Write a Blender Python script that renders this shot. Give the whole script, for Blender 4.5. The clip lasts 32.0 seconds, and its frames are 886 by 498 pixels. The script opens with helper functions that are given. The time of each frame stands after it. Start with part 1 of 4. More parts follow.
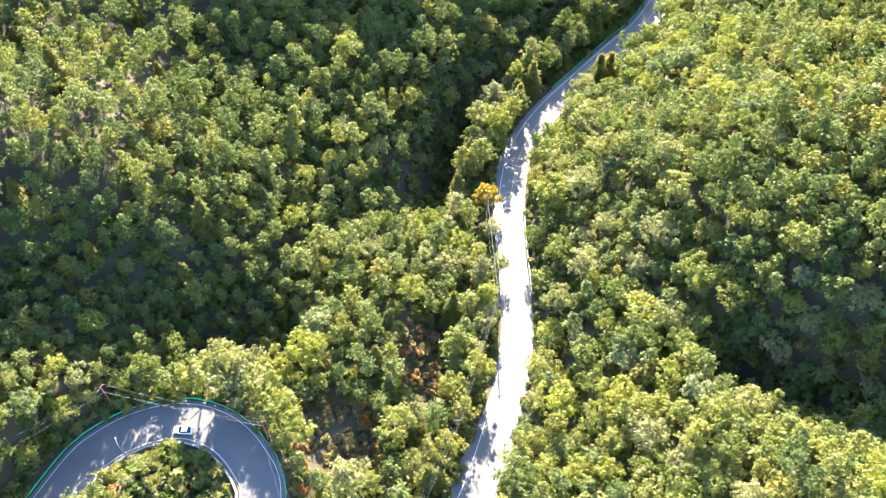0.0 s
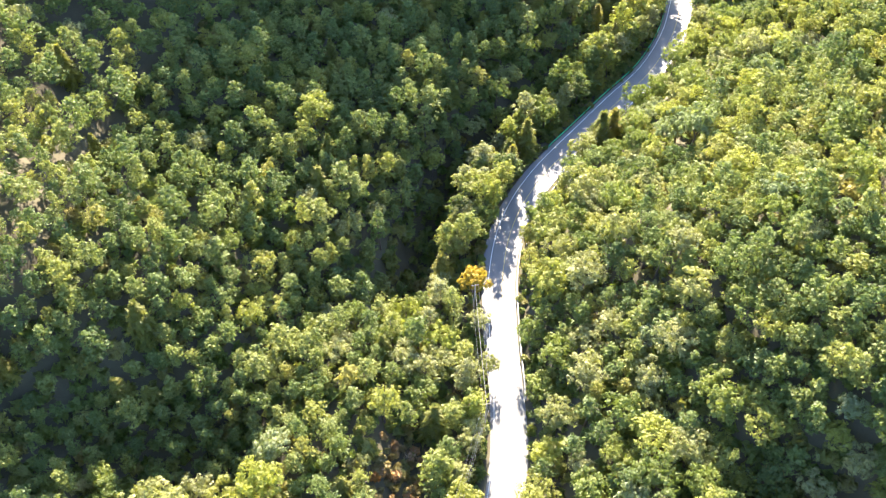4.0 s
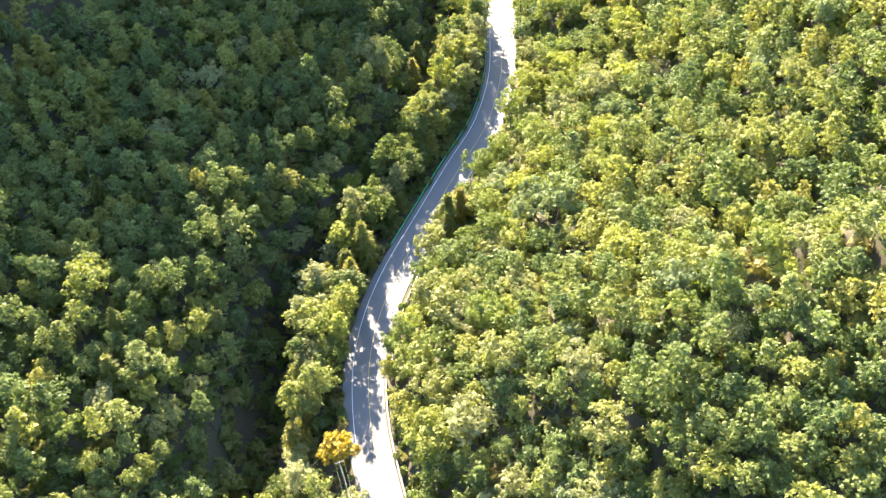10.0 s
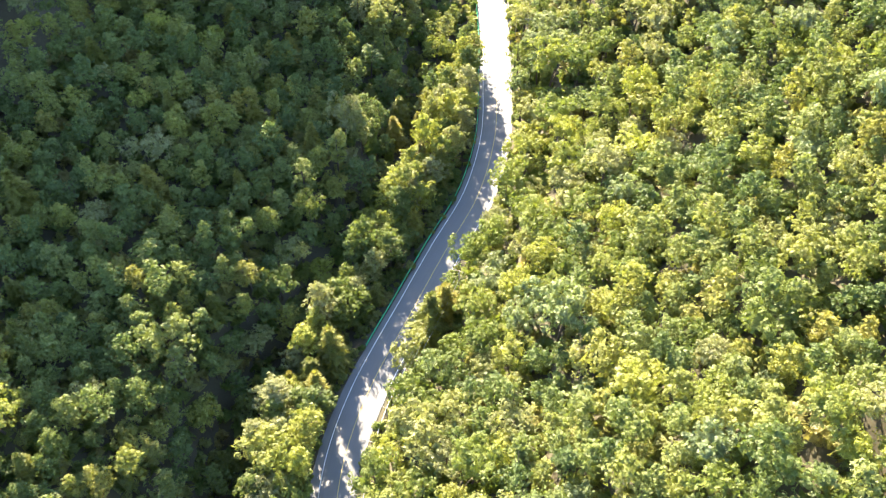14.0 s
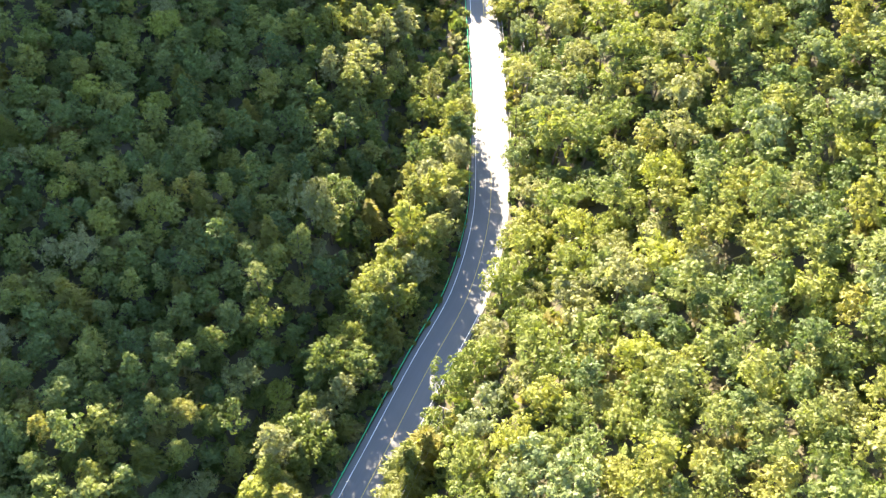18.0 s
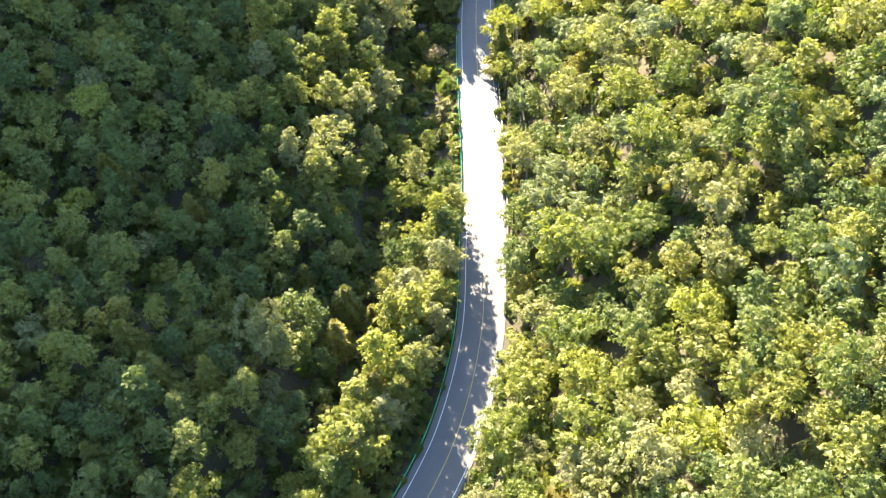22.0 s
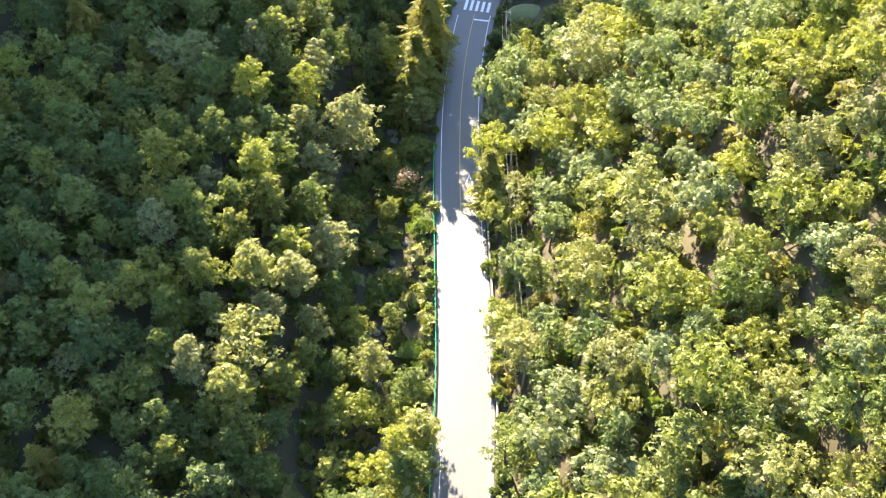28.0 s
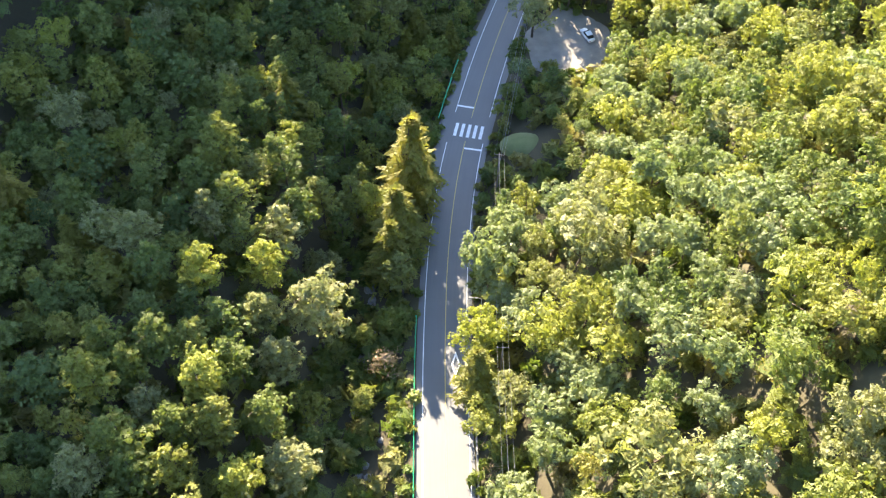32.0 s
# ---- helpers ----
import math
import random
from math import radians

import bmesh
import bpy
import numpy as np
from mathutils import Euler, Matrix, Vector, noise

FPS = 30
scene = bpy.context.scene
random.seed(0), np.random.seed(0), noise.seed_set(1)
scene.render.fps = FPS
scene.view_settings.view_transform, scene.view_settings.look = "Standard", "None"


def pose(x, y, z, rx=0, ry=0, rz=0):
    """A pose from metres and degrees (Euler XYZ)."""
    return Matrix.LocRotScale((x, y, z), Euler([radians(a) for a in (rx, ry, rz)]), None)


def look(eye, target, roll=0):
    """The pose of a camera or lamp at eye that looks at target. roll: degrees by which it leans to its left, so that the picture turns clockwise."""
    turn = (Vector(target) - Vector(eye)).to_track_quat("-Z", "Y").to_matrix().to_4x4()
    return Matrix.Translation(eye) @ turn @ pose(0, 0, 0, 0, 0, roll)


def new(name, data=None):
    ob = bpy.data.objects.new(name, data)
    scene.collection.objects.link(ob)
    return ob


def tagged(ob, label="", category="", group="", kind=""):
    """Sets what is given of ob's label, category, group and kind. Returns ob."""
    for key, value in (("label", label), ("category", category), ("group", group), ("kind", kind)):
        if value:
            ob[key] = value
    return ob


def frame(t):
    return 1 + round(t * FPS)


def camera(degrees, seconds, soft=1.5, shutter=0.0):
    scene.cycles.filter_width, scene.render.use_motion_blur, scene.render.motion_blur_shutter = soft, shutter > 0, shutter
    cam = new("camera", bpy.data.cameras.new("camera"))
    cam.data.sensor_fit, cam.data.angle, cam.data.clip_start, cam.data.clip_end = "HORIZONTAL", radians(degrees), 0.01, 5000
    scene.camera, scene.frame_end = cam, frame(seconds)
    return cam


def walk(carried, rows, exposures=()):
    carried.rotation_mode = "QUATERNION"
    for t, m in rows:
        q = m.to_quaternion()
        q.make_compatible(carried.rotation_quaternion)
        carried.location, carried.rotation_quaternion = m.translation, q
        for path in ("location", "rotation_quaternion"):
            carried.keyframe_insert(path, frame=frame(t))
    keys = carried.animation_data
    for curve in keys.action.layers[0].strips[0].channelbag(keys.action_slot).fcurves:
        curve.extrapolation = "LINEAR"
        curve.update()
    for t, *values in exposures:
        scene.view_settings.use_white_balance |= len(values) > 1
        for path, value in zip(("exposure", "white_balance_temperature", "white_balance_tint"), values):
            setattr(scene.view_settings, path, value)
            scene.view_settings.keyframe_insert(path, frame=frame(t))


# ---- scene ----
cam = camera(55.1, 32.0, soft=1.2)
METRES, EYE, TILT, LEAN, TURN = 300.0, 200.0, -55.0, 0.0, 0.0
ROWS = [
    (0.0, 0.0, 0.0, 0.0, 0.0, 0.0, -0.0),
    (0.5, 0.0011, 0.0109, 0.0113, -0.04, 0.03, -0.0),
    (1.0, 0.0032, 0.0244, 0.0203, -0.01, 0.06, 0.01),
    (1.5, 0.0045, 0.0375, 0.0296, -0.04, 0.05, 0.0),
    (2.0, 0.0061, 0.0511, 0.039, -0.05, 0.08, 0.0),
    (2.5, 0.008, 0.0645, 0.0485, -0.04, 0.09, 0.0),
    (3.0, 0.0093, 0.0773, 0.0576, -0.09, 0.1, 0.01),
    (3.5, 0.0118, 0.0904, 0.067, -0.02, 0.1, 0.02),
    (5.5, 0.0186, 0.1409, 0.1039, -2.01, 0.09, 2.81),
    (6.0, 0.0208, 0.1524, 0.112, -2.92, 0.08, 4.15),
    (6.5, 0.0232, 0.1641, 0.1207, -3.88, 0.0, 5.53),
    (7.0, 0.0264, 0.1756, 0.1288, -4.8, -0.06, 6.9),
    (7.5, 0.0297, 0.1866, 0.1362, -5.73, -0.15, 8.2),
    (8.0, 0.0332, 0.1976, 0.1439, -6.72, -0.26, 9.55),
    (8.5, 0.0374, 0.2088, 0.1514, -7.68, -0.38, 10.91),
    (9.0, 0.0415, 0.2195, 0.1588, -8.64, -0.56, 12.16),
    (9.5, 0.0463, 0.2304, 0.166, -9.08, -0.62, 12.76),
    (10.0, 0.0504, 0.2412, 0.1739, -9.23, -0.72, 12.85),
    (10.5, 0.0556, 0.2529, 0.1817, -9.22, -0.72, 12.85),
    (11.0, 0.061, 0.2649, 0.1901, -9.22, -0.73, 12.85),
    (11.5, 0.0658, 0.2767, 0.1984, -9.27, -0.74, 12.85),
    (12.0, 0.0715, 0.2891, 0.2072, -9.26, -0.77, 12.85),
    (12.5, 0.077, 0.3015, 0.2163, -9.27, -0.82, 12.85),
    (13.0, 0.0823, 0.3137, 0.225, -9.29, -0.86, 12.86),
    (13.5, 0.0881, 0.3264, 0.2337, -9.27, -0.87, 12.84),
    (14.0, 0.0934, 0.339, 0.2427, -9.32, -0.9, 12.83),
    (14.5, 0.099, 0.3513, 0.2512, -9.29, -0.91, 12.83),
    (16.5, 0.121, 0.4024, 0.2874, -9.33, -1.05, 12.82),
    (17.0, 0.127, 0.4153, 0.2961, -9.3, -1.03, 12.83),
    (17.5, 0.1325, 0.4277, 0.3046, -9.29, -1.03, 12.81),
    (18.0, 0.1382, 0.4408, 0.3136, -9.29, -1.04, 12.8),
    (18.5, 0.1437, 0.4539, 0.3226, -9.29, -1.05, 12.78),
    (19.0, 0.1488, 0.4661, 0.331, -9.31, -1.04, 12.78),
    (19.5, 0.1546, 0.4791, 0.34, -9.28, -1.05, 12.76),
    (20.0, 0.1601, 0.4916, 0.3487, -9.27, -1.05, 12.74),
    (20.5, 0.1661, 0.5049, 0.3575, -9.24, -1.04, 12.72),
    (21.0, 0.1719, 0.5179, 0.3661, -9.22, -1.0, 12.74),
    (21.5, 0.1774, 0.5306, 0.3747, -9.21, -1.02, 12.74),
    (22.0, 0.1835, 0.5437, 0.3835, -9.15, -1.01, 12.73),
    (22.5, 0.1892, 0.5568, 0.3923, -9.14, -1.0, 12.75),
    (23.0, 0.1949, 0.5695, 0.4009, -9.11, -1.03, 12.73),
    (23.5, 0.2005, 0.5826, 0.4097, -9.12, -1.05, 12.73),
    (24.0, 0.2066, 0.5957, 0.4185, -9.07, -1.06, 12.74),
    (24.5, 0.2115, 0.6074, 0.4265, -9.07, -1.09, 12.74),
    (25.0, 0.2171, 0.6203, 0.4355, -9.06, -1.12, 12.75),
    (25.5, 0.2231, 0.6335, 0.4443, -9.02, -1.13, 12.74),
    (27.5, 0.2449, 0.6854, 0.4789, -9.08, -1.1, 12.7),
    (28.0, 0.2507, 0.696, 0.4894, -9.05, -1.12, 12.71),
    (28.5, 0.2561, 0.7041, 0.5015, -9.03, -1.08, 12.69),
    (29.0, 0.2616, 0.712, 0.5129, -8.97, -1.04, 12.68),
    (29.5, 0.2671, 0.72, 0.5249, -8.93, -1.01, 12.68),
    (30.0, 0.2728, 0.7281, 0.5369, -8.88, -0.98, 12.68),
    (30.5, 0.2784, 0.736, 0.5486, -8.82, -0.96, 12.67),
    (31.0, 0.284, 0.7438, 0.561, -8.79, -0.95, 12.66),
    (31.5, 0.2898, 0.7518, 0.5733, -8.74, -0.92, 12.66),
    (32.0, 0.2955, 0.7598, 0.5856, -8.7, -0.9, 12.66),
]
walk(cam, [(t, pose(0, 0, EYE, TILT, LEAN, TURN) @ pose(METRES * x, METRES * y, METRES * z, 90 + pitch, roll, yaw)) for t, x, y, z, yaw, pitch, roll in ROWS],
     exposures=[(0.0, 3.26, 6050, 17), (7.0, 3.3, 6250, 16), (14.0, 3.28, 6420, 14), (22.0, 3.18, 6480, 14), (32.0, 3.08, 6480, 14)])

# ---- light ----
SUN_EL, SUN_AZ = 23.0, 0.5          # degrees; azimuth from +y, minus is towards -x
world = bpy.data.worlds.new("sky")
scene.world = world
world.use_nodes = True
wn = world.node_tree
sky = wn.nodes.new("ShaderNodeTexSky")
sky.sky_type = "NISHITA"
sky.sun_disc = False
sky.sun_elevation = radians(SUN_EL)
sky.sun_rotation = radians(SUN_AZ)
sky.air_density, sky.dust_density, sky.ozone_density = 1.1, 0.6, 3.2
wn.links.new(sky.outputs[0], wn.nodes["Background"].inputs[0])
wn.nodes["Background"].inputs[1].default_value = 0.085
sun_data = bpy.data.lights.new("sun", "SUN")
sun_data.energy, sun_data.angle, sun_data.color = 5.0, radians(0.6), (1.0, 0.87, 0.64)
sun = new("sun", sun_data)
sun_dir = Vector((math.sin(radians(SUN_AZ)) * math.cos(radians(SUN_EL)), math.cos(radians(SUN_AZ)) * math.cos(radians(SUN_EL)), math.sin(radians(SUN_EL))))
sun.matrix_world = look(Vector((80, 250, 0)) + sun_dir * 600, (80, 250, 0))


# ---- materials ----
def mat(name):
    m = bpy.data.materials.new(name)
    m.use_nodes = True
    nt = m.node_tree
    nt.nodes.clear()
    out = nt.nodes.new("ShaderNodeOutputMaterial")
    return m, nt, out


def node(nt, kind, **values):
    n = nt.nodes.new(kind)
    for k, v in values.items():
        n.inputs[k.replace("_", " ")].default_value = v
    return n


def ramp(nt, fac, stops, mode="LINEAR"):
    r = nt.nodes.new("ShaderNodeValToRGB")
    r.color_ramp.interpolation = mode
    els = r.color_ramp.elements
    while len(els) < len(stops):
        els.new(0.5)
    for e, (p, c) in zip(els, stops):
        e.position, e.color = p, (*c, 1)
    nt.links.new(fac, r.inputs[0])
    return r.outputs[0]


def noise_tex(nt, coord, scale, detail=4.0, rough=0.6):
    n = node(nt, "ShaderNodeTexNoise", Scale=scale, Detail=detail, Roughness=rough)
    nt.links.new(coord, n.inputs["Vector"])
    return n.outputs["Fac"]


def mix_col(nt, fac, a, b, mode="MIX"):
    m = nt.nodes.new("ShaderNodeMix")
    m.data_type, m.blend_type = "RGBA", mode
    for idx, v in ((0, fac), (6, a), (7, b)):
        if isinstance(v, (int, float)):
            m.inputs[idx].default_value = v
        elif isinstance(v, tuple):
            m.inputs[idx].default_value = (*v, 1)
        else:
            nt.links.new(v, m.inputs[idx])
    return m.outputs[2]


def arith(nt, op, a, b):
    m = nt.nodes.new("ShaderNodeMath")
    m.operation = op
    for idx, v in ((0, a), (1, b)):
        if isinstance(v, (int, float)):
            m.inputs[idx].default_value = v
        else:
            nt.links.new(v, m.inputs[idx])
    return m.outputs[0]


def surface(name, stops, scale=1.0, fine=12.0, rough=0.85, metal=0.0, bump=0.3, spread=0.35):
    """A plain painted or mineral surface: broad stains and fine grain in object space."""
    m, nt, out = mat(name)
    tc = nt.nodes.new("ShaderNodeTexCoord").outputs["Object"]
    broad, grain = noise_tex(nt, tc, scale), noise_tex(nt, tc, fine, 6.0, 0.7)
    f = arith(nt, "ADD", arith(nt, "MULTIPLY", broad, 1 - spread), arith(nt, "MULTIPLY", grain, spread))
    col = ramp(nt, f, stops)
    b = node(nt, "ShaderNodeBsdfPrincipled", Roughness=rough, Metallic=metal)
    nt.links.new(col, b.inputs["Base Color"])
    bp = node(nt, "ShaderNodeBump", Strength=bump, Distance=0.03)
    nt.links.new(grain, bp.inputs["Height"])
    nt.links.new(bp.outputs[0], b.inputs["Normal"])
    nt.links.new(b.outputs[0], out.inputs[0])
    return m


def foliage(name, stops, clear=0.45, cell=6.5, fill=0.61, gloss=0.022):
    """Sprays of small leaves: each blade of a crown breaks up into many leaflets with gaps between them. Colour goes by tree
    (attribute 'tint' plus the object's chance) and by leaflet; part of the light passes through."""
    m, nt, out = mat(name)
    at = nt.nodes.new("ShaderNodeAttribute")
    at.attribute_name = "tint"
    oi = nt.nodes.new("ShaderNodeObjectInfo")
    tint = arith(nt, "FRACT", arith(nt, "ADD", at.outputs["Fac"], oi.outputs["Random"]), 0.0)
    col = ramp(nt, tint, stops)
    isl = nt.nodes.new("ShaderNodeNewGeometry").outputs["Random Per Island"]
    tc = nt.nodes.new("ShaderNodeTexCoord").outputs["Object"]
    vor = node(nt, "ShaderNodeTexVoronoi", Scale=cell)
    nt.links.new(tc, vor.inputs["Vector"])
    each = nt.nodes.new("ShaderNodeSeparateColor")
    nt.links.new(vor.outputs["Color"], each.inputs[0])
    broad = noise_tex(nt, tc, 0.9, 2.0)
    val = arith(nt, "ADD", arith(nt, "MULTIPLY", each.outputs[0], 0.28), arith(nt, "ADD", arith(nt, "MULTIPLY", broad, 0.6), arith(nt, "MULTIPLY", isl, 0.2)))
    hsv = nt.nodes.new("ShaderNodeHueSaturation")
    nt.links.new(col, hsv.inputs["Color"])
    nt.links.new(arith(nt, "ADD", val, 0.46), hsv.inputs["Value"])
    nt.links.new(arith(nt, "ADD", arith(nt, "MULTIPLY", each.outputs[1], -0.025), 0.512), hsv.inputs["Hue"])
    d, t, g = nt.nodes.new("ShaderNodeBsdfDiffuse"), nt.nodes.new("ShaderNodeBsdfTranslucent"), node(nt, "ShaderNodeBsdfGlossy", Roughness=0.55)
    nt.links.new(hsv.outputs[0], d.inputs[0])
    nt.links.new(mix_col(nt, 1.0, hsv.outputs[0], (1.05, 1.1, 0.60), "MULTIPLY"), t.inputs[0])
    a, b, c = node(nt, "ShaderNodeMixShader", Fac=clear), node(nt, "ShaderNodeMixShader", Fac=gloss), nt.nodes.new("ShaderNodeMixShader")
    nt.links.new(d.outputs[0], a.inputs[1])
    nt.links.new(t.outputs[0], a.inputs[2])
    nt.links.new(a.outputs[0], b.inputs[1])
    nt.links.new(g.outputs[0], b.inputs[2])
    gap = arith(nt, "GREATER_THAN", vor.outputs["Distance"], fill)
    nt.links.new(gap, c.inputs[0])
    nt.links.new(b.outputs[0], c.inputs[1])
    nt.links.new(nt.nodes.new("ShaderNodeBsdfTransparent").outputs[0], c.inputs[2])
    nt.links.new(c.outputs[0], out.inputs[0])
    return m


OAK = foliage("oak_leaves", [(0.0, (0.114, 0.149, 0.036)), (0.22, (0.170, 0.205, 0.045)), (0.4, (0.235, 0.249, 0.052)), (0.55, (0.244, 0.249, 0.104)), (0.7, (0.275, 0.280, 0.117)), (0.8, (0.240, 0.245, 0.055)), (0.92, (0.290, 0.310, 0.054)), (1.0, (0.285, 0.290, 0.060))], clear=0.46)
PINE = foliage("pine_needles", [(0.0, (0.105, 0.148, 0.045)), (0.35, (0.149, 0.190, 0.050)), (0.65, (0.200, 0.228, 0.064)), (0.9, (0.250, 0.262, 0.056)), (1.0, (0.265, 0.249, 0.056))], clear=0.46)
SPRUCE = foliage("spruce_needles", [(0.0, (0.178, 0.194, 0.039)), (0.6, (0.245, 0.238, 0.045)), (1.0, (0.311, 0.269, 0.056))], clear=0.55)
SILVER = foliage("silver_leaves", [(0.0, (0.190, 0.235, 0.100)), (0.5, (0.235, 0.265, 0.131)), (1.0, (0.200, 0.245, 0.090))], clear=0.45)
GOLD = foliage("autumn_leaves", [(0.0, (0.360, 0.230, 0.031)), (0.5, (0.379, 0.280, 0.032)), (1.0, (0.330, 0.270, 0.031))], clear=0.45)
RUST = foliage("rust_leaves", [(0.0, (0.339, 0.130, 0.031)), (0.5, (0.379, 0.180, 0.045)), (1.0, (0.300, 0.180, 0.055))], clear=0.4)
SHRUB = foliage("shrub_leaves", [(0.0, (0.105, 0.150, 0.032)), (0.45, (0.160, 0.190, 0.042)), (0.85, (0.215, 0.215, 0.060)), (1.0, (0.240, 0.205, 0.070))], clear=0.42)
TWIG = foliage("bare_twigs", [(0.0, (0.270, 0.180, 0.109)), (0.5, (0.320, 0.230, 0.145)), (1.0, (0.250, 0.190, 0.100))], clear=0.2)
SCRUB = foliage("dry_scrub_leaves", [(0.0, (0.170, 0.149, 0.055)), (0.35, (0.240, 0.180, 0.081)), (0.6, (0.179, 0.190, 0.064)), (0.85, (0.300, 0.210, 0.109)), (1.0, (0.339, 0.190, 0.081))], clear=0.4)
BARK = surface("bark", [(0.2, (0.05, 0.035, 0.025)), (0.6, (0.12, 0.09, 0.065)), (0.9, (0.2, 0.16, 0.12))], 1.5, 20, 0.95, bump=0.8)
GROUND = surface("forest_floor", [(0.2, (0.035, 0.03, 0.018)), (0.45, (0.07, 0.058, 0.032)), (0.6, (0.08, 0.072, 0.036)), (0.8, (0.12, 0.09, 0.052))], 0.12, 2.5, 0.95, bump=1.0, spread=0.5)
CONCRETE = surface("concrete", [(0.25, (0.22, 0.21, 0.19)), (0.6, (0.33, 0.32, 0.29)), (0.85, (0.42, 0.41, 0.38))], 0.5, 9, 0.9)
GRAVEL = surface("gravel", [(0.25, (0.16, 0.14, 0.12)), (0.55, (0.26, 0.235, 0.20)), (0.8, (0.36, 0.33, 0.29))], 0.3, 7, 0.95, bump=0.8)
WHITE_LINE = surface("white_road_paint", [(0.25, (0.50, 0.50, 0.49)), (0.5, (0.72, 0.72, 0.70)), (0.8, (0.8, 0.8, 0.78))], 1.2, 14, 0.7)
YELLOW_LINE = surface("yellow_road_paint", [(0.25, (0.33, 0.27, 0.12)), (0.5, (0.5, 0.38, 0.11)), (0.8, (0.56, 0.42, 0.12))], 1.2, 14, 0.7)
GREEN_RAIL = surface("green_enamel", [(0.2, (0.02, 0.36, 0.16)), (0.7, (0.03, 0.48, 0.21)), (0.9, (0.06, 0.52, 0.26))], 0.6, 10, 0.45, bump=0.05)
GALV = surface("galvanised_steel", [(0.2, (0.38, 0.39, 0.40)), (0.8, (0.58, 0.59, 0.60))], 2, 20, 0.5, 0.6, bump=0.05)
CABLE = surface("cable_sheath", [(0.2, (0.16, 0.16, 0.16)), (0.8, (0.30, 0.29, 0.28))], 1, 5, 0.6, bump=0.0)
POLE = surface("pole_concrete", [(0.25, (0.20, 0.17, 0.15)), (0.6, (0.30, 0.26, 0.23)), (0.85, (0.36, 0.33, 0.30))], 1, 12, 0.9)
RED_POLE = surface("red_primer_steel", [(0.25, (0.34, 0.05, 0.04)), (0.8, (0.46, 0.09, 0.07))], 1, 12, 0.7)
ROCK = surface("creek_stone", [(0.2, (0.10, 0.095, 0.09)), (0.5, (0.2, 0.19, 0.175)), (0.85, (0.33, 0.31, 0.28))], 0.8, 6, 0.9, bump=0.8)
TURF = surface("mown_turf", [(0.2, (0.09, 0.11, 0.04)), (0.5, (0.15, 0.17, 0.065)), (0.85, (0.24, 0.22, 0.11))], 0.4, 8, 0.95, bump=0.8)
CAR_WHITE = surface("white_car_paint", [(0.2, (0.75, 0.76, 0.77)), (0.8, (0.82, 0.82, 0.82))], 1, 20, 0.25, bump=0.0)
GLASS_DARK = surface("tinted_window", [(0.2, (0.012, 0.014, 0.016)), (0.8, (0.02, 0.022, 0.025))], 1, 10, 0.08, bump=0.0)
RUBBER = surface("tyre_rubber", [(0.2, (0.015, 0.015, 0.015)), (0.8, (0.03, 0.03, 0.03))], 4, 20, 0.85, bump=0.1)
LAMP_RED = surface("tail_lamp", [(0.2, (0.35, 0.01, 0.01)), (0.8, (0.45, 0.02, 0.02))], 4, 20, 0.2, bump=0.0)


def asphalt_material():
    """Asphalt along the road: aggregate, mottled patches, paler wheel tracks and sealed cracks."""
    m, nt, out = mat("asphalt")
    tc = nt.nodes.new("ShaderNodeTexCoord")
    uv = nt.nodes.new("ShaderNodeUVMap")
    uv.uv_map = "lane"
    sep = nt.nodes.new("ShaderNodeSeparateXYZ")
    nt.links.new(uv.outputs[0], sep.inputs[0])
    grain = noise_tex(nt, tc.outputs["Object"], 9.0, 6.0, 0.75)
    broad = noise_tex(nt, tc.outputs["Object"], 0.16, 5.0, 0.6)
    stretch = nt.nodes.new("ShaderNodeMapping")
    stretch.inputs["Scale"].default_value = (0.05, 1.3, 1.0)
    nt.links.new(uv.outputs[0], stretch.inputs["Vector"])
    streak = noise_tex(nt, stretch.outputs[0], 1.6, 4.0, 0.65)
    f = arith(nt, "ADD", arith(nt, "MULTIPLY", grain, 0.25), arith(nt, "ADD", arith(nt, "MULTIPLY", broad, 0.4), arith(nt, "MULTIPLY", streak, 0.4)))
    col = ramp(nt, f, [(0.25, (0.098, 0.097, 0.097)), (0.5, (0.118, 0.116, 0.114)), (0.75, (0.142, 0.139, 0.135))])
    wave = nt.nodes.new("ShaderNodeMath")
    wave.operation = "SINE"
    nt.links.new(arith(nt, "ADD", arith(nt, "MULTIPLY", sep.outputs["Y"], 3.5), 0.6), wave.inputs[0])
    col = mix_col(nt, arith(nt, "ADD", arith(nt, "MULTIPLY", wave.outputs[0], 0.06), 0.08), col, (0.12, 0.12, 0.12))
    b = node(nt, "ShaderNodeBsdfPrincipled", Roughness=0.62)
    nt.links.new(col, b.inputs["Base Color"])
    bp = node(nt, "ShaderNodeBump", Strength=0.5, Distance=0.02)
    nt.links.new(grain, bp.inputs["Height"])
    nt.links.new(bp.outputs[0], b.inputs["Normal"])
    nt.links.new(b.outputs[0], out.inputs[0])
    return m


ASPHALT = asphalt_material()


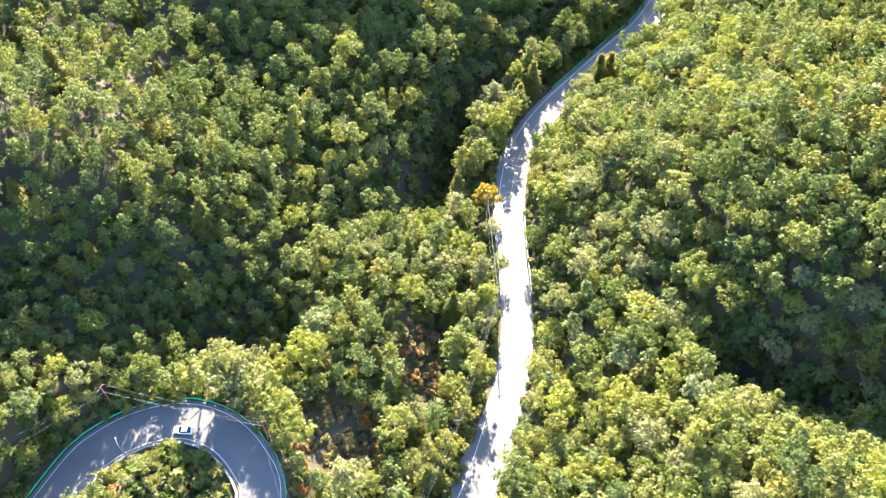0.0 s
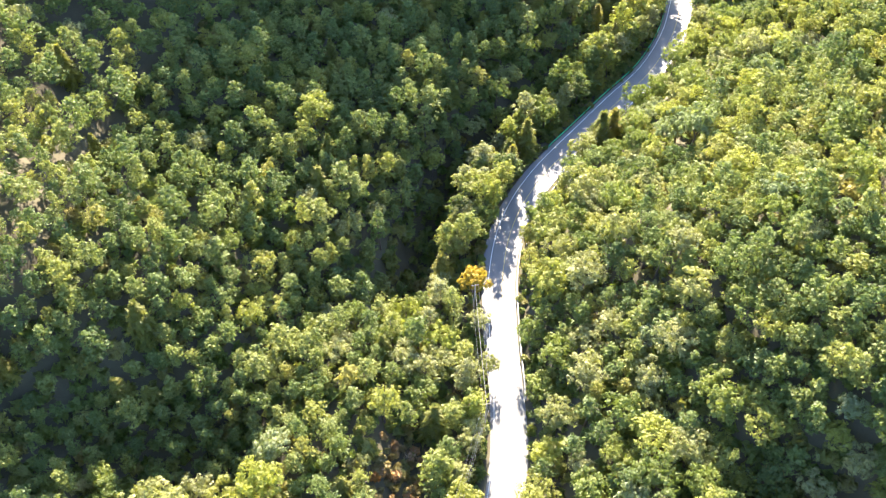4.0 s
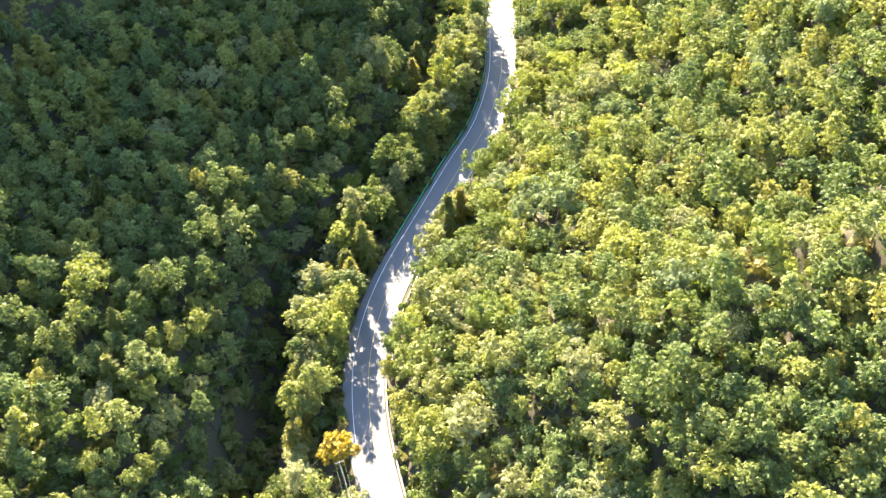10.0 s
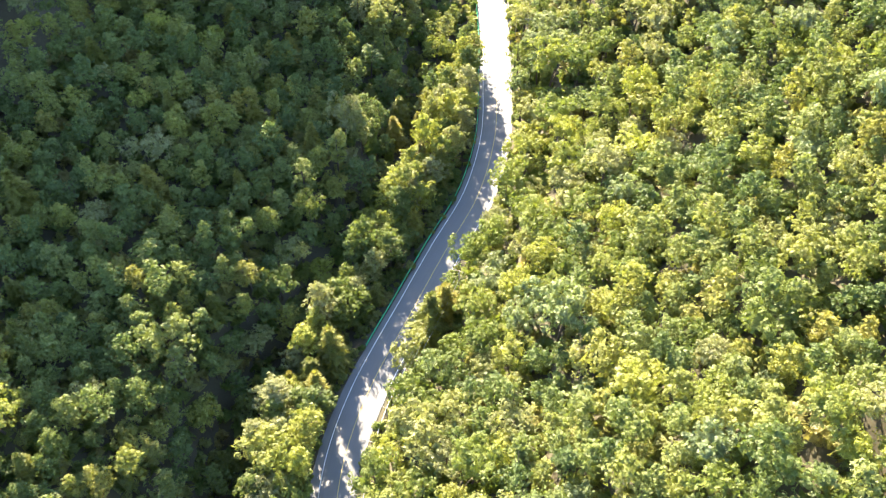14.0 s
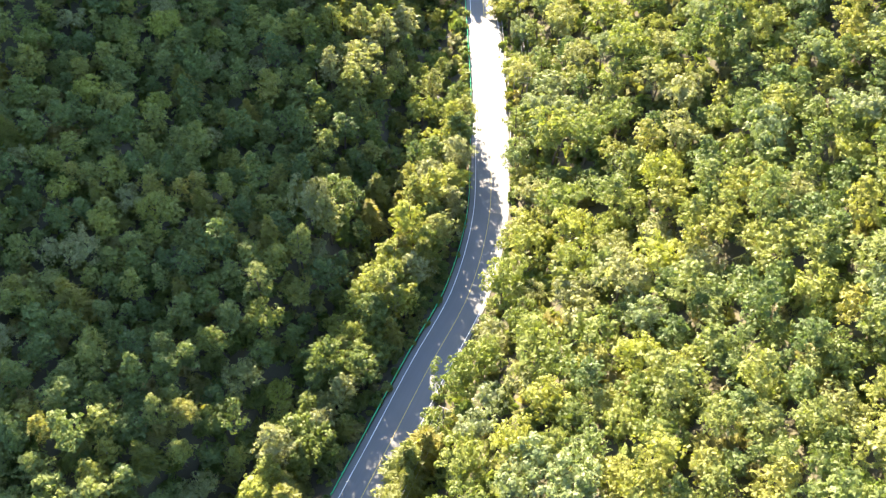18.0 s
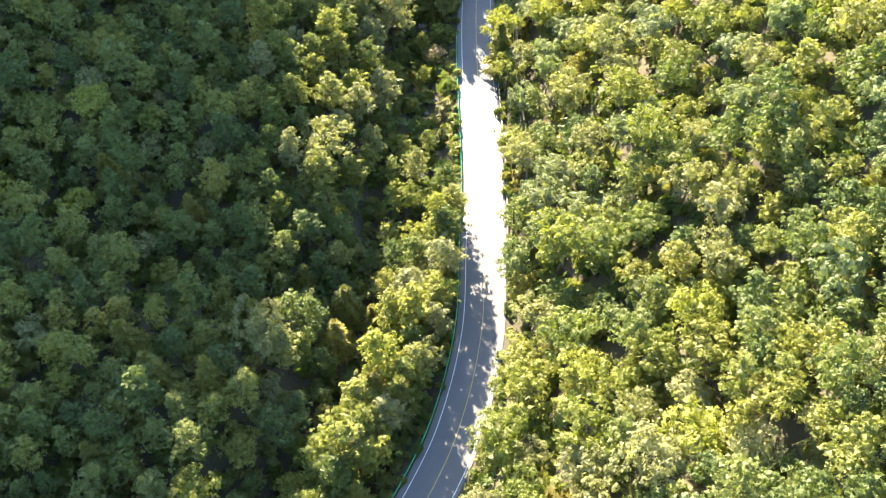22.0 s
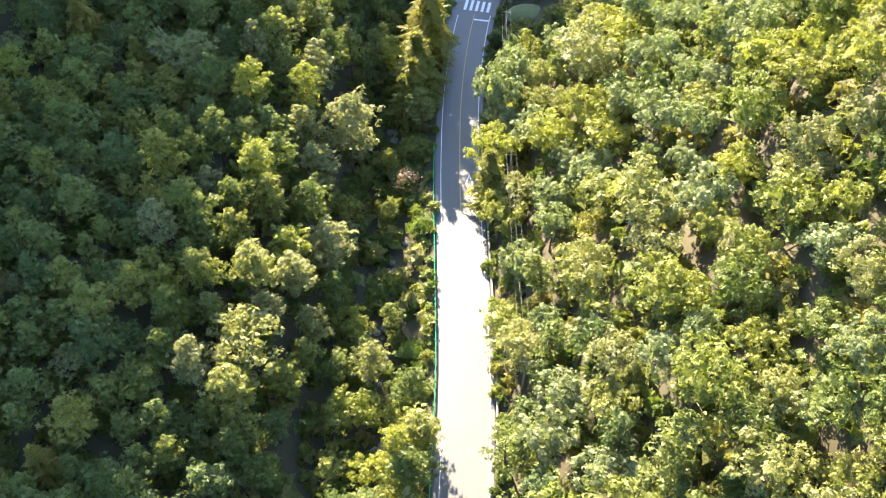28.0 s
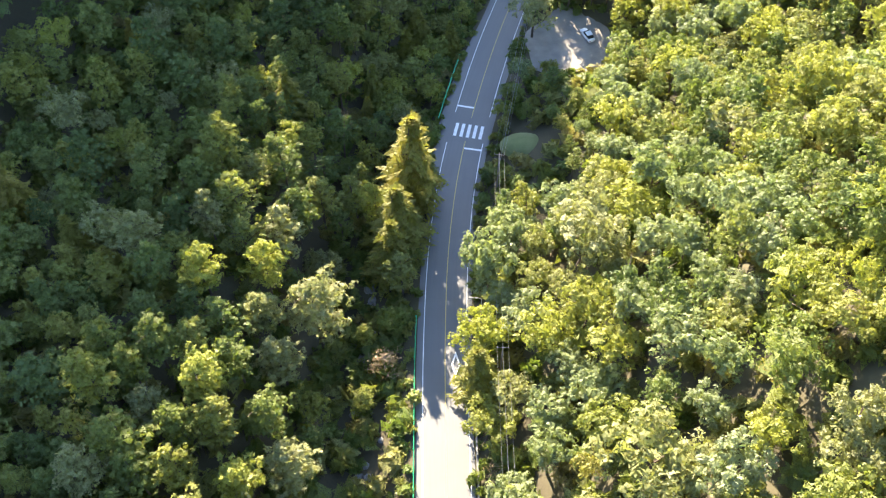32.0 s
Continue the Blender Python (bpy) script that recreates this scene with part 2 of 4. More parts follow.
# ---- mesh helpers ----
def mesh_np(name, verts, quads, material, tint=None):
    """A mesh of quads (or triangles) from arrays, made in one go."""
    verts, quads = np.asarray(verts, np.float32), np.asarray(quads, np.int32)
    me = bpy.data.meshes.new(name)
    k = quads.shape[1]
    me.vertices.add(len(verts))
    me.vertices.foreach_set("co", verts.ravel())
    me.loops.add(quads.size)
    me.loops.foreach_set("vertex_index", quads.ravel())
    me.polygons.add(len(quads))
    me.polygons.foreach_set("loop_start", np.arange(0, quads.size, k, dtype=np.int32))
    me.polygons.foreach_set("loop_total", np.full(len(quads), k, np.int32))
    if tint is not None:
        at = me.attributes.new("tint", "FLOAT", "POINT")
        at.data.foreach_set("value", np.asarray(tint, np.float32))
    me.update(calc_edges=True)
    me.polygons.foreach_set("use_smooth", np.zeros(len(quads), bool))
    me.materials.append(material)
    return me


def part(name, me, parent, label=""):
    ob = new(name, me)
    ob.parent = parent
    if label:
        tagged(ob, label)
    return ob


def join(pieces):
    """Joins (verts, faces) pairs."""
    vs, fs, n = [], [], 0
    for v, f in pieces:
        vs.append(np.asarray(v, float))
        fs.append(np.asarray(f, int) + n)
        n += len(v)
    return np.concatenate(vs), np.concatenate(fs)


def box(x0, x1, y0, y1, z0, z1):
    v = np.array([(x, y, z) for z in (z0, z1) for y in (y0, y1) for x in (x0, x1)], float)
    f = np.array([(0, 2, 3, 1), (4, 5, 7, 6), (0, 1, 5, 4), (2, 6, 7, 3), (0, 4, 6, 2), (1, 3, 7, 5)])
    return v, f


def tube(points, radii, sides=6):
    """A tapered tube through points, closed at its ends by small rings."""
    pts = np.asarray(points, float)
    n = len(pts)
    tang = np.gradient(pts, axis=0)
    tang /= np.linalg.norm(tang, axis=1)[:, None] + 1e-9
    ref = np.where(np.abs(tang[:, 2:3]) > 0.9, np.array([[1.0, 0, 0]]), np.array([[0, 0, 1.0]]))
    a = np.cross(tang, ref)
    a /= np.linalg.norm(a, axis=1)[:, None] + 1e-9
    b = np.cross(tang, a)
    ang = np.arange(sides) * 2 * np.pi / sides
    ring = (a[:, None, :] * np.cos(ang)[None, :, None] + b[:, None, :] * np.sin(ang)[None, :, None]) * np.asarray(radii, float)[:, None, None]
    v = (pts[:, None, :] + ring).reshape(-1, 3)
    f = [(i * sides + j, i * sides + (j + 1) % sides, (i + 1) * sides + (j + 1) % sides, (i + 1) * sides + j) for i in range(n - 1) for j in range(sides)]
    for end in (0, (n - 1) * sides):
        for j in range(1, sides - 1, 2):
            f.append((end, end + j, end + j + 1, end + (j + 2) % sides))
    return v, np.array(f)


def at_pose(vf, m):
    v, f = vf
    r = np.array(m)
    return v @ r[:3, :3].T + r[:3, 3], f


# ---- plan: the road's line and the lie of the land ----
LINE = [(-60, -130), (-26, -50), (-12, 0), (-4, 32), (1.6, 52), (8.6, 68), (14.6, 86), (18.8, 104), (20.2, 122), (19.9, 140), (20.6, 160), (24.8, 178), (34, 195), (49.6, 214.4), (59.5, 226.4), (72.3, 241.4),
        (82.6, 259.9), (89.5, 280), (95.5, 299), (101, 320), (106.3, 340), (112.5, 360), (120, 379), (129, 397), (138.5, 414), (149, 431), (166, 458), (190, 500), (225, 560)]
BEND = [(-150, -120), (-112, -40), (-98, 10), (-92, 40), (-81.5, 65), (-75.5, 72.8), (-67, 77.5), (-58, 78.6), (-49.5, 75.5), (-43, 69), (-39.5, 61), (-40, 40), (-44, 10), (-60, -60), (-80, -120)]


def spline(points, step=1.0):
    p = np.array(points, float)
    p = np.vstack([2 * p[0] - p[1], p, 2 * p[-1] - p[-2]])
    out = []
    for i in range(1, len(p) - 2):
        u = np.linspace(0, 1, 24, endpoint=False)[:, None]
        a, b, c, d = p[i - 1], p[i], p[i + 1], p[i + 2]
        out.append(0.5 * (2 * b + (c - a) * u + (2 * a - 5 * b + 4 * c - d) * u ** 2 + (3 * b - a - 3 * c + d) * u ** 3))
    out.append(p[-2:-1])
    q = np.vstack(out)
    s = np.concatenate([[0], np.cumsum(np.hypot(*np.diff(q, axis=0).T))])
    t = np.arange(0, s[-1], step)
    return np.column_stack([np.interp(t, s, q[:, 0]), np.interp(t, s, q[:, 1])])


ROAD, HAIR = spline(LINE), spline(BEND)


def normals(line):
    g = np.gradient(line, axis=0)
    g /= np.linalg.norm(g, axis=1)[:, None]
    return np.column_stack([g[:, 1], -g[:, 0]])      # to the right of the way


ROAD_N, HAIR_N = normals(ROAD), normals(HAIR)


def road_z(y):
    return 12.0 - 0.066 * np.asarray(y)


def hair_z(i):
    return 19.0 + 0.0 * np.asarray(i)


def nearest(line, nor, x, y):
    """Signed distance to the line (right is plus) and the index of its nearest point."""
    x, y = np.asarray(x, float).ravel(), np.asarray(y, float).ravel()
    d, idx = np.empty(len(x)), np.empty(len(x), int)
    for a in range(0, len(x), 4000):
        q = (x[a:a + 4000, None] - line[None, :, 0]) ** 2 + (y[a:a + 4000, None] - line[None, :, 1]) ** 2
        i = q.argmin(1)
        idx[a:a + 4000] = i
        off = np.column_stack([x[a:a + 4000], y[a:a + 4000]]) - line[i]
        d[a:a + 4000] = np.sqrt(q[np.arange(len(i)), i]) * np.where((off * nor[i]).sum(1) < 0, -1, 1)
    return d, idx


def smooth(t):
    t = np.clip(t, 0, 1)
    return t * t * (3 - 2 * t)


LOT = (153.5, 407.0, 9.5, -13.7)


def ground_z(x, y):
    x, y = np.asarray(x, float).ravel(), np.asarray(y, float).ravel()
    d, i = nearest(ROAD, ROAD_N, x, y)
    yr = ROAD[i, 1]
    base = road_z(yr)
    left = np.interp(-d, [0, 5.4, 9, 13, 22, 33, 50, 75, 110, 200, 420], [-0.12, -0.12, -2.6, -4.0, -3.2, 4.6, 10.5, 17.0, 31, 62, 120])
    k = np.interp(yr, [40, 98, 122, 150, 210, 260, 285, 312, 340, 370, 400, 450], [0.5, 0.52, 0.68, 0.70, 0.60, 0.80, 0.88, 0.88, 0.66, 0.45, 0.25, 0.35])
    right = np.interp(d, [0, 5.4, 7.5], [-0.12, -0.12, 1.0]) + k * (np.clip(d - 7.5, 0, 95) + 0.55 * np.clip(d - 102.5, 0, 400))
    h = base + np.where(d < 0, left, right)
    away = smooth((np.abs(d) - 7) / 14)
    # the first spur on the shaded side: a crest across the slope with a hollow before it
    h += smooth((-32 - x) / 54) * 10.0 * np.exp(-((y - 150) / 21) ** 2) - smooth((-25 - x) / 25) * 13.0 * np.exp(-((y - 103) / 20) ** 2)
    h += 6.0 * np.exp(-((y - 130) / 12) ** 2) * smooth((-62 - x) / 22) - 5.0 * np.exp(-((d + 53) / 14) ** 2) * smooth((165 - y) / 20)
    # side gullies: behind the first spur on the sunny slope, and two on the shaded one
    h -= 21.0 * np.exp(-((y - 92 + 0.55 * (x - 58)) / 13) ** 2) * smooth((x - 48) / 30)
    h -= 14.0 * np.exp(-(((x - 2) * 0.9 + (y - 175) * -0.44) / 11) ** 2) * smooth((-d - 12) / 14) * smooth((y - 135) / 25) * smooth((225 - y) / 25)
    h += 2.0 * np.exp(-((x - 6 + 0.2 * (y - 218)) / 24) ** 2 - ((y - 221 + 0.25 * (x - 6)) / 11) ** 2)
    h -= 3.5 * np.exp(-((y - 285 + 0.4 * (x - 30)) / 12) ** 2) * smooth((-d - 15) / 20)
    # the sunny slope starts with a steep bank; the shaded one has a bench above the creek
    h += np.where(d > 0, np.interp(yr, [90, 180, 215, 330, 370], [1.5, 1.5, 3.0, 3.0, 1.5]) * smooth((d - 8) / 16), 0)
    h += 4.5 * smooth((-d - 20) / 8) * smooth((yr - 282) / 25) + 3.0 * smooth((-d - 38) / 12) * np.exp(-((y - 197) / 17) ** 2)
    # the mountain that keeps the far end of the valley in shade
    # unseen crest, its rises and dips shaped to place sun and shade below
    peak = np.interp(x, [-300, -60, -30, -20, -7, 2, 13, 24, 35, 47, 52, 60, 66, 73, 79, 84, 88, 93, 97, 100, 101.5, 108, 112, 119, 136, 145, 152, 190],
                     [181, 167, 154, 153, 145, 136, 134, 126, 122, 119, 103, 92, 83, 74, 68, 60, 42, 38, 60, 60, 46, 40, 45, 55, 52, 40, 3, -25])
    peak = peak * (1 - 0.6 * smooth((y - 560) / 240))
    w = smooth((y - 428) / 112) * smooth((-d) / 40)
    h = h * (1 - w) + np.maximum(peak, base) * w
    h += away * (1.2 * np.sin(x * 0.11 + 1.3) * np.cos(y * 0.09) + 0.6 * np.sin(x * 0.27 + y * 0.21))
    # the parking lot's level patch
    w = smooth((np.hypot(x - LOT[0], y - LOT[1]) - LOT[2]) / 12)
    h = np.where(y > 370, h * w + (LOT[3] - 0.1) * (1 - w), h)
    hd, hi = nearest(HAIR, HAIR_N, x, y)
    wb = smooth((np.abs(hd) - 6.2) / 9)
    bank = (hair_z(hi) - 0.15) * (1 - wb) + h * wb
    h = np.where((np.abs(hd) < 16) & (x < -14), bank, h)
    dd = smooth((np.abs(d) - 5.4) / 2.0)
    return h * dd + (base - 0.12) * (1 - dd)


def graded(lo, hi, a, b, fine):
    """Grid lines: fine between a and b, ever wider out to lo and hi."""
    mid = list(np.arange(a, b + fine, fine))
    up, step = [mid[-1]], fine
    while up[-1] < hi:
        step *= 1.16
        up.append(up[-1] + step)
    down, step = [mid[0]], fine
    while down[-1] > lo:
        step *= 1.16
        down.append(down[-1] - step)
    return np.array(down[:0:-1] + mid + up[1:])


gx, gy = graded(-2500, 2500, -115, 190, 2.0), graded(-2500, 2500, 40, 445, 2.0)
GX, GY = np.meshgrid(gx, gy)
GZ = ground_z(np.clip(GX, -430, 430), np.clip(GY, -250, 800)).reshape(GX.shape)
nx, ny = len(gx), len(gy)
gi = (np.arange(ny - 1)[:, None] * nx + np.arange(nx - 1)[None, :]).ravel()
ground = new("ground", mesh_np("ground", np.column_stack([GX.ravel(), GY.ravel(), GZ.ravel()]), np.column_stack([gi, gi + 1, gi + nx + 1, gi + nx]), GROUND))
for p in ground.data.polygons:
    p.use_smooth = True
tagged(ground, "steep wooded valley floor and slopes with brown leaf litter", "ground", kind="structure")


# ---- the road ----
def strip(line, nor, zs, i0, i1, d0, d1, low, top, step=2):
    """A closed band along a line from index i0 to i1, between the offsets d0 and d1."""
    ii = np.unique(np.append(np.arange(i0, i1, step), i1))
    a, b = (line[ii] + nor[ii] * np.reshape(d, (-1, 1)) for d in (np.broadcast_to(d0, ii.shape), np.broadcast_to(d1, ii.shape)))
    z = zs[ii]
    v = np.concatenate([np.column_stack([a, z + top]), np.column_stack([b, z + top]), np.column_stack([a, z + low]), np.column_stack([b, z + low])])
    n = len(ii)
    j = np.arange(n - 1)
    f = np.concatenate([np.column_stack([j, j + n, j + n + 1, j + 1]), np.column_stack([j, j + 1, j + 2 * n + 1, j + 2 * n]), np.column_stack([j + n, j + 3 * n, j + 3 * n + 1, j + n + 1]),
                        np.array([(0, 2 * n, 3 * n, n), (n - 1, 2 * n - 1, 4 * n - 1, 3 * n - 1)])])
    return v, f


RZ, HZ = road_z(ROAD[:, 1]), hair_z(np.arange(len(HAIR)))


def at_y(y):
    return int(np.abs(ROAD[:, 1] - y).argmin())


def lane_uv(me, line, nor):
    co = np.empty(len(me.vertices) * 3, np.float32)
    me.vertices.foreach_get("co", co)
    co = co.reshape(-1, 3)
    d, i = nearest(line, nor, co[:, 0], co[:, 1])
    vi = np.empty(len(me.loops), np.int32)
    me.loops.foreach_get("vertex_index", vi)
    me.uv_layers.new(name="lane").data.foreach_set("uv", np.column_stack([i, d]).astype(np.float32)[vi].ravel())


def half_width(ii, side):
    """The road narrows between wall and trees and widens at the bends."""
    y = ROAD[ii, 1]
    if side < 0:
        return np.interp(y, [40, 70, 84, 94, 110, 150, 165, 190, 215, 368, 386, 404, 420], [6.4, 6.4, 4.9, 4.1, 4.3, 5.2, 5.8, 5.2, 4.7, 4.7, 6.2, 6.2, 5.0])
    return np.interp(y, [40, 75, 95, 112, 126, 165, 190, 215, 300, 330, 380, 420], [4.6, 4.4, 4.5, 4.3, 3.4, 3.4, 3.8, 4.2, 4.3, 4.3, 4.7, 5.2])


last = len(ROAD) - 1
ii = np.unique(np.append(np.arange(0, last, 2), last))
road = new("road", mesh_np("road", *strip(ROAD, ROAD_N, RZ, 0, last, -half_width(ii, -1), half_width(ii, 1), -0.10, 0.0), ASPHALT))
lane_uv(road.data, ROAD, ROAD_N)
tagged(road, "two-lane asphalt mountain road with worn white and yellow lines", "road", kind="structure")
cross_i = at_y(387.5)
for name, d0, spans, m in (("edge_line", -3.6, ((0, cross_i - 3), (cross_i + 6, last)), WHITE_LINE), ("edge_line", 3.6, ((0, at_y(108)), (at_y(194), cross_i - 2), (cross_i + 6, last)), WHITE_LINE),
                           ("centre_line", 0.0, ((0, cross_i - 2), (cross_i + 5, last)), YELLOW_LINE)):
    for a, b in spans:
        part(name, mesh_np(name, *strip(ROAD, ROAD_N, RZ, a, b, d0 - 0.065, d0 + 0.065, -0.02, 0.006, 1), m), road)


def on_road(i, d, z=0.0):
    """The pose at a point of the road: x to the right, y along it."""
    n, c = ROAD_N[i], ROAD[i] + ROAD_N[i] * d
    m = Matrix(((n[0], -n[1], 0, c[0]), (n[1], n[0], 0, c[1]), (0, 0, 1, RZ[i] + z), (0, 0, 0, 1)))
    return m @ pose(0, 0, 0, math.degrees(math.atan(-0.066 * n[0])))


bar = mesh_np("crosswalk_stripe", *box(-0.32, 0.32, -1.9, 1.9, -0.02, 0.007), WHITE_LINE)
for k in range(5):
    ob = part("crosswalk_stripe", bar, road)
    ob.matrix_basis = on_road(cross_i + 1, -2.45 + 1.3 * k)
stop = mesh_np("stop_line", *box(-1.72, 1.72, -0.24, 0.24, -0.02, 0.007), WHITE_LINE)
for di, d in ((-5, 1.82), (7, -1.82)):
    part("stop_line", stop, road).matrix_basis = on_road(cross_i + 1 + di, d)


def diamond():
    o = np.array([(0, 2.5), (0.75, 0), (0, -2.5), (-0.75, 0)])
    n = o * [[0.62], [0.66], [0.62], [0.66]]
    v = np.concatenate([np.column_stack([o, np.full(4, 0.007)]), np.column_stack([n, np.full(4, 0.007)]), np.column_stack([o, np.full(4, -0.02)]), np.column_stack([n, np.full(4, -0.02)])])
    f = [q for k in range(4) for q in ((k, k + 4, (k + 1) % 4 + 4, (k + 1) % 4), (k, (k + 1) % 4, (k + 1) % 4 + 8, k + 8))]
    return v, np.array(f)


part("diamond_mark", mesh_np("diamond_mark", *diamond(), WHITE_LINE), road, "white diamond outline painted on the lane").matrix_basis = on_road(at_y(336.5), 1.75)

lastb = len(HAIR) - 1
bend = new("road_bend", mesh_np("road_bend", *strip(HAIR, HAIR_N, HZ, 0, lastb, -5.4, 4.55, -0.10, 0.0, 1), ASPHALT))
lane_uv(bend.data, HAIR, HAIR_N)
tagged(bend, "shaded asphalt hairpin bend with white edge lines", "road", kind="structure")
for d0 in (-4.5, 4.0):
    part("edge_line", mesh_np("edge_line", *strip(HAIR, HAIR_N, HZ, 0, lastb, d0 - 0.065, d0 + 0.065, -0.02, 0.006, 1), WHITE_LINE), bend)


# ---- along the road ----
def w_beam(length):
    """A corrugated steel barrier beam, along y."""
    prof = np.array([(0, 0.30), (0.10, 0.37), (0.10, 0.46), (0, 0.52), (0, 0.60), (0.10, 0.66), (0.10, 0.76), (0, 0.84)])
    front = np.vstack([prof, prof[::-1] - [0.02, 0]])
    n = len(front)
    v = np.concatenate([np.column_stack([front[:, 0], np.full(n, y), front[:, 1]]) for y in (0, length)])
    return v, np.array([(j, (j + 1) % n, (j + 1) % n + n, j + n) for j in range(n)])


def post_mesh(h, r, m):
    v, f = tube([(0, 0, -0.5), (0, 0, h - 0.06), (0, 0, h)], [r, r, r * 0.6], 8)
    return mesh_np("post", v, f, m)


def barrier(line, nor, zs, i0, i1, d, material, label, flip=1, step=4):
    """A crash barrier: posts and beams, each a part."""
    rail = tagged(new("guard_rail"), label, "guard rail")
    rail.matrix_basis = pose(*line[i0], zs[i0])
    post = post_mesh(0.95, 0.075, material)
    cache = {}
    ids = list(range(i0, i1, step))
    inv = rail.matrix_basis.inverted()
    for a, b in zip(ids, ids[1:] + [None]):
        pa = Vector((*(line[a] + nor[a] * d), zs[a]))
        ob = part("post", post, rail)
        ob.matrix_basis = inv @ Matrix.Translation(pa)
        if b is None:
            break
        pb = Vector((*(line[b] + nor[b] * d), zs[b]))
        length = round((pb - pa).length, 1)
        if length not in cache:
            cache[length] = mesh_np("rail_beam", *w_beam(length + 0.06), material)
        turn = (pb - pa).to_track_quat("Y", "Z").to_matrix().to_4x4()
        part("rail_beam", cache[length], rail).matrix_basis = inv @ Matrix.Translation(pa) @ turn @ pose(0.07 * flip, 0, 0, 0, 0, 0) @ Matrix.Diagonal((flip, 1, 1, 1))
    return rail


barrier(ROAD, ROAD_N, RZ, at_y(203), at_y(347), -5.05, GREEN_RAIL, "long green steel guard rail on the creek side of the road")
barrier(ROAD, ROAD_N, RZ, at_y(390), at_y(408), -6.6, GREEN_RAIL, "short green steel guard rail past the crosswalk")
barrier(ROAD, ROAD_N, RZ, at_y(170), at_y(203), 5.1, GALV, "galvanised steel guard rail on the hill side of the road", -1)
barrier(ROAD, ROAD_N, RZ, at_y(384), at_y(394), 7.6, GALV, "short pale guard rail before the parking lot", -1)
outer0, outer1 = int(np.abs(HAIR[:, 0] + 86).argmin()), int(np.hypot(HAIR[:, 0] + 39, HAIR[:, 1] - 55).argmin())
barrier(HAIR, HAIR_N, HZ, outer0, outer1, -5.75, GREEN_RAIL, "curved green steel guard rail round the hairpin bend", 1, 3)


def wall_along(name, line, nor, zs, i0, i1, d0, d1, low, top, material, label):
    """A low wall in separate cast lengths."""
    wall = tagged(new(name), label, "retaining wall")
    wall.matrix_basis = pose(*line[i0], zs[i0])
    inv = np.array([*line[i0], zs[i0]])
    for a in range(i0, i1, 5):
        v, f = strip(line, nor, zs, a, min(a + 5, i1), d0, d1, low, top, 5)
        g = v.copy() - inv
        part("wall_length", mesh_np("wall_length", g, f, material), wall)
    return wall


wall_along("retaining_wall", ROAD, ROAD_N, RZ, at_y(122), at_y(170), 3.65, 4.0, -0.4, 0.75, CONCRETE, "low grey concrete wall along the foot of the slope")
wall_along("retaining_wall", ROAD, ROAD_N, RZ, at_y(283), at_y(332), 4.5, 4.8, -0.4, 0.6, ROCK, "low dark stained wall along the foot of the slope")
wall_along("kerb_wall", HAIR, HAIR_N, HZ, int(np.abs(HAIR[:, 0] + 90).argmin()), int(np.hypot(HAIR[:, 0] + 40, HAIR[:, 1] - 42).argmin()), 4.7, 5.2, -0.6, 0.55, CONCRETE, "curved grey concrete wall inside the hairpin bend")

ROADSIDE = []


def utility_pole(x, y, height, material, label, arm_turn=0.0, arms=1):
    z = float(ground_z(x, y)[0])
    pole = tagged(new("utility_pole"), label, "utility pole")
    pole.matrix_basis = pose(x, y, z, 0, 0, arm_turn)
    part("shaft", mesh_np("shaft", *tube([(0, 0, -0.8), (0, 0, height * 0.5), (0, 0, height)], [0.19, 0.16, 0.12], 10), material), pole)
    arm = mesh_np("cross_arm", *box(-0.9, 0.9, -0.04, 0.04, -0.04, 0.04), POLE)
    ins = mesh_np("insulator", *tube([(0, 0, 0), (0, 0, 0.06), (0, 0, 0.1), (0, 0, 0.2)], [0.04, 0.07, 0.045, 0.05], 8), CONCRETE)
    for k in range(arms):
        a = part("cross_arm", arm, pole)
        a.matrix_basis = pose(0, 0.15, height - 0.35 - 1.5 * k)
        for dx in (-0.85, 0.0, 0.85):
            o = new("insulator", ins)
            o.parent = a
            o.matrix_basis = pose(dx, 0, 0.06)
    m = pole.matrix_basis
    return [m @ Vector((dx, 0.15, height - 0.1)) for dx in (-0.85, 0.0, 0.85)] + [m @ Vector((0.15, 0.0, height - 2.6))]


def cables(a, b, sag=0.8, skip=()):
    """Four sagging cables from pole to pole; each hangs by itself."""
    for k, (p, q) in enumerate(zip(a, b)):
        if k in skip:
            continue
        t = np.linspace(0, 1, 15)[:, None]
        pts = np.array(p) * (1 - t) + np.array(q) * t - np.array([0, 0, 1]) * (4 * sag * t * (1 - t))
        v, f = tube(pts, np.full(15, 0.03 if k == 3 else 0.016), 4)
        ob = new("cable", mesh_np("cable", v, f, CABLE))
        tagged(ob, "thin grey overhead cable strung between utility poles", "cable", "overhead cables")


TXT = "grey concrete utility pole with one cross arm"
west = [utility_pole(x, y, 12.5, RED_POLE if y < 100 else POLE, "reddish brown utility pole with one cross arm" if y < 100 else TXT, 8) for x, y in ((-9.0, 50.0), (3.4, 80.0), (14.2, 115.5), (12.6, 148.5))]
for a, b in zip(west, west[1:]):
    cables(a, b)
east = [utility_pole(x, y, h, POLE, TXT, t) for x, y, h, t in ((36.4, 185.5, 11, -35), (58.5, 212.0, 11, -38), (102.0, 291.5, 9, -15), (112.8, 331.0, 10, -15), (124.5, 369.5, 11, -25), (149.8, 422.0, 12, -30), (170.5, 453.0, 12, -32))]
for k in (0, 2, 3, 4, 5):
    cables(east[k], east[k + 1])
REDTXT = "reddish brown utility pole above the hairpin bend"
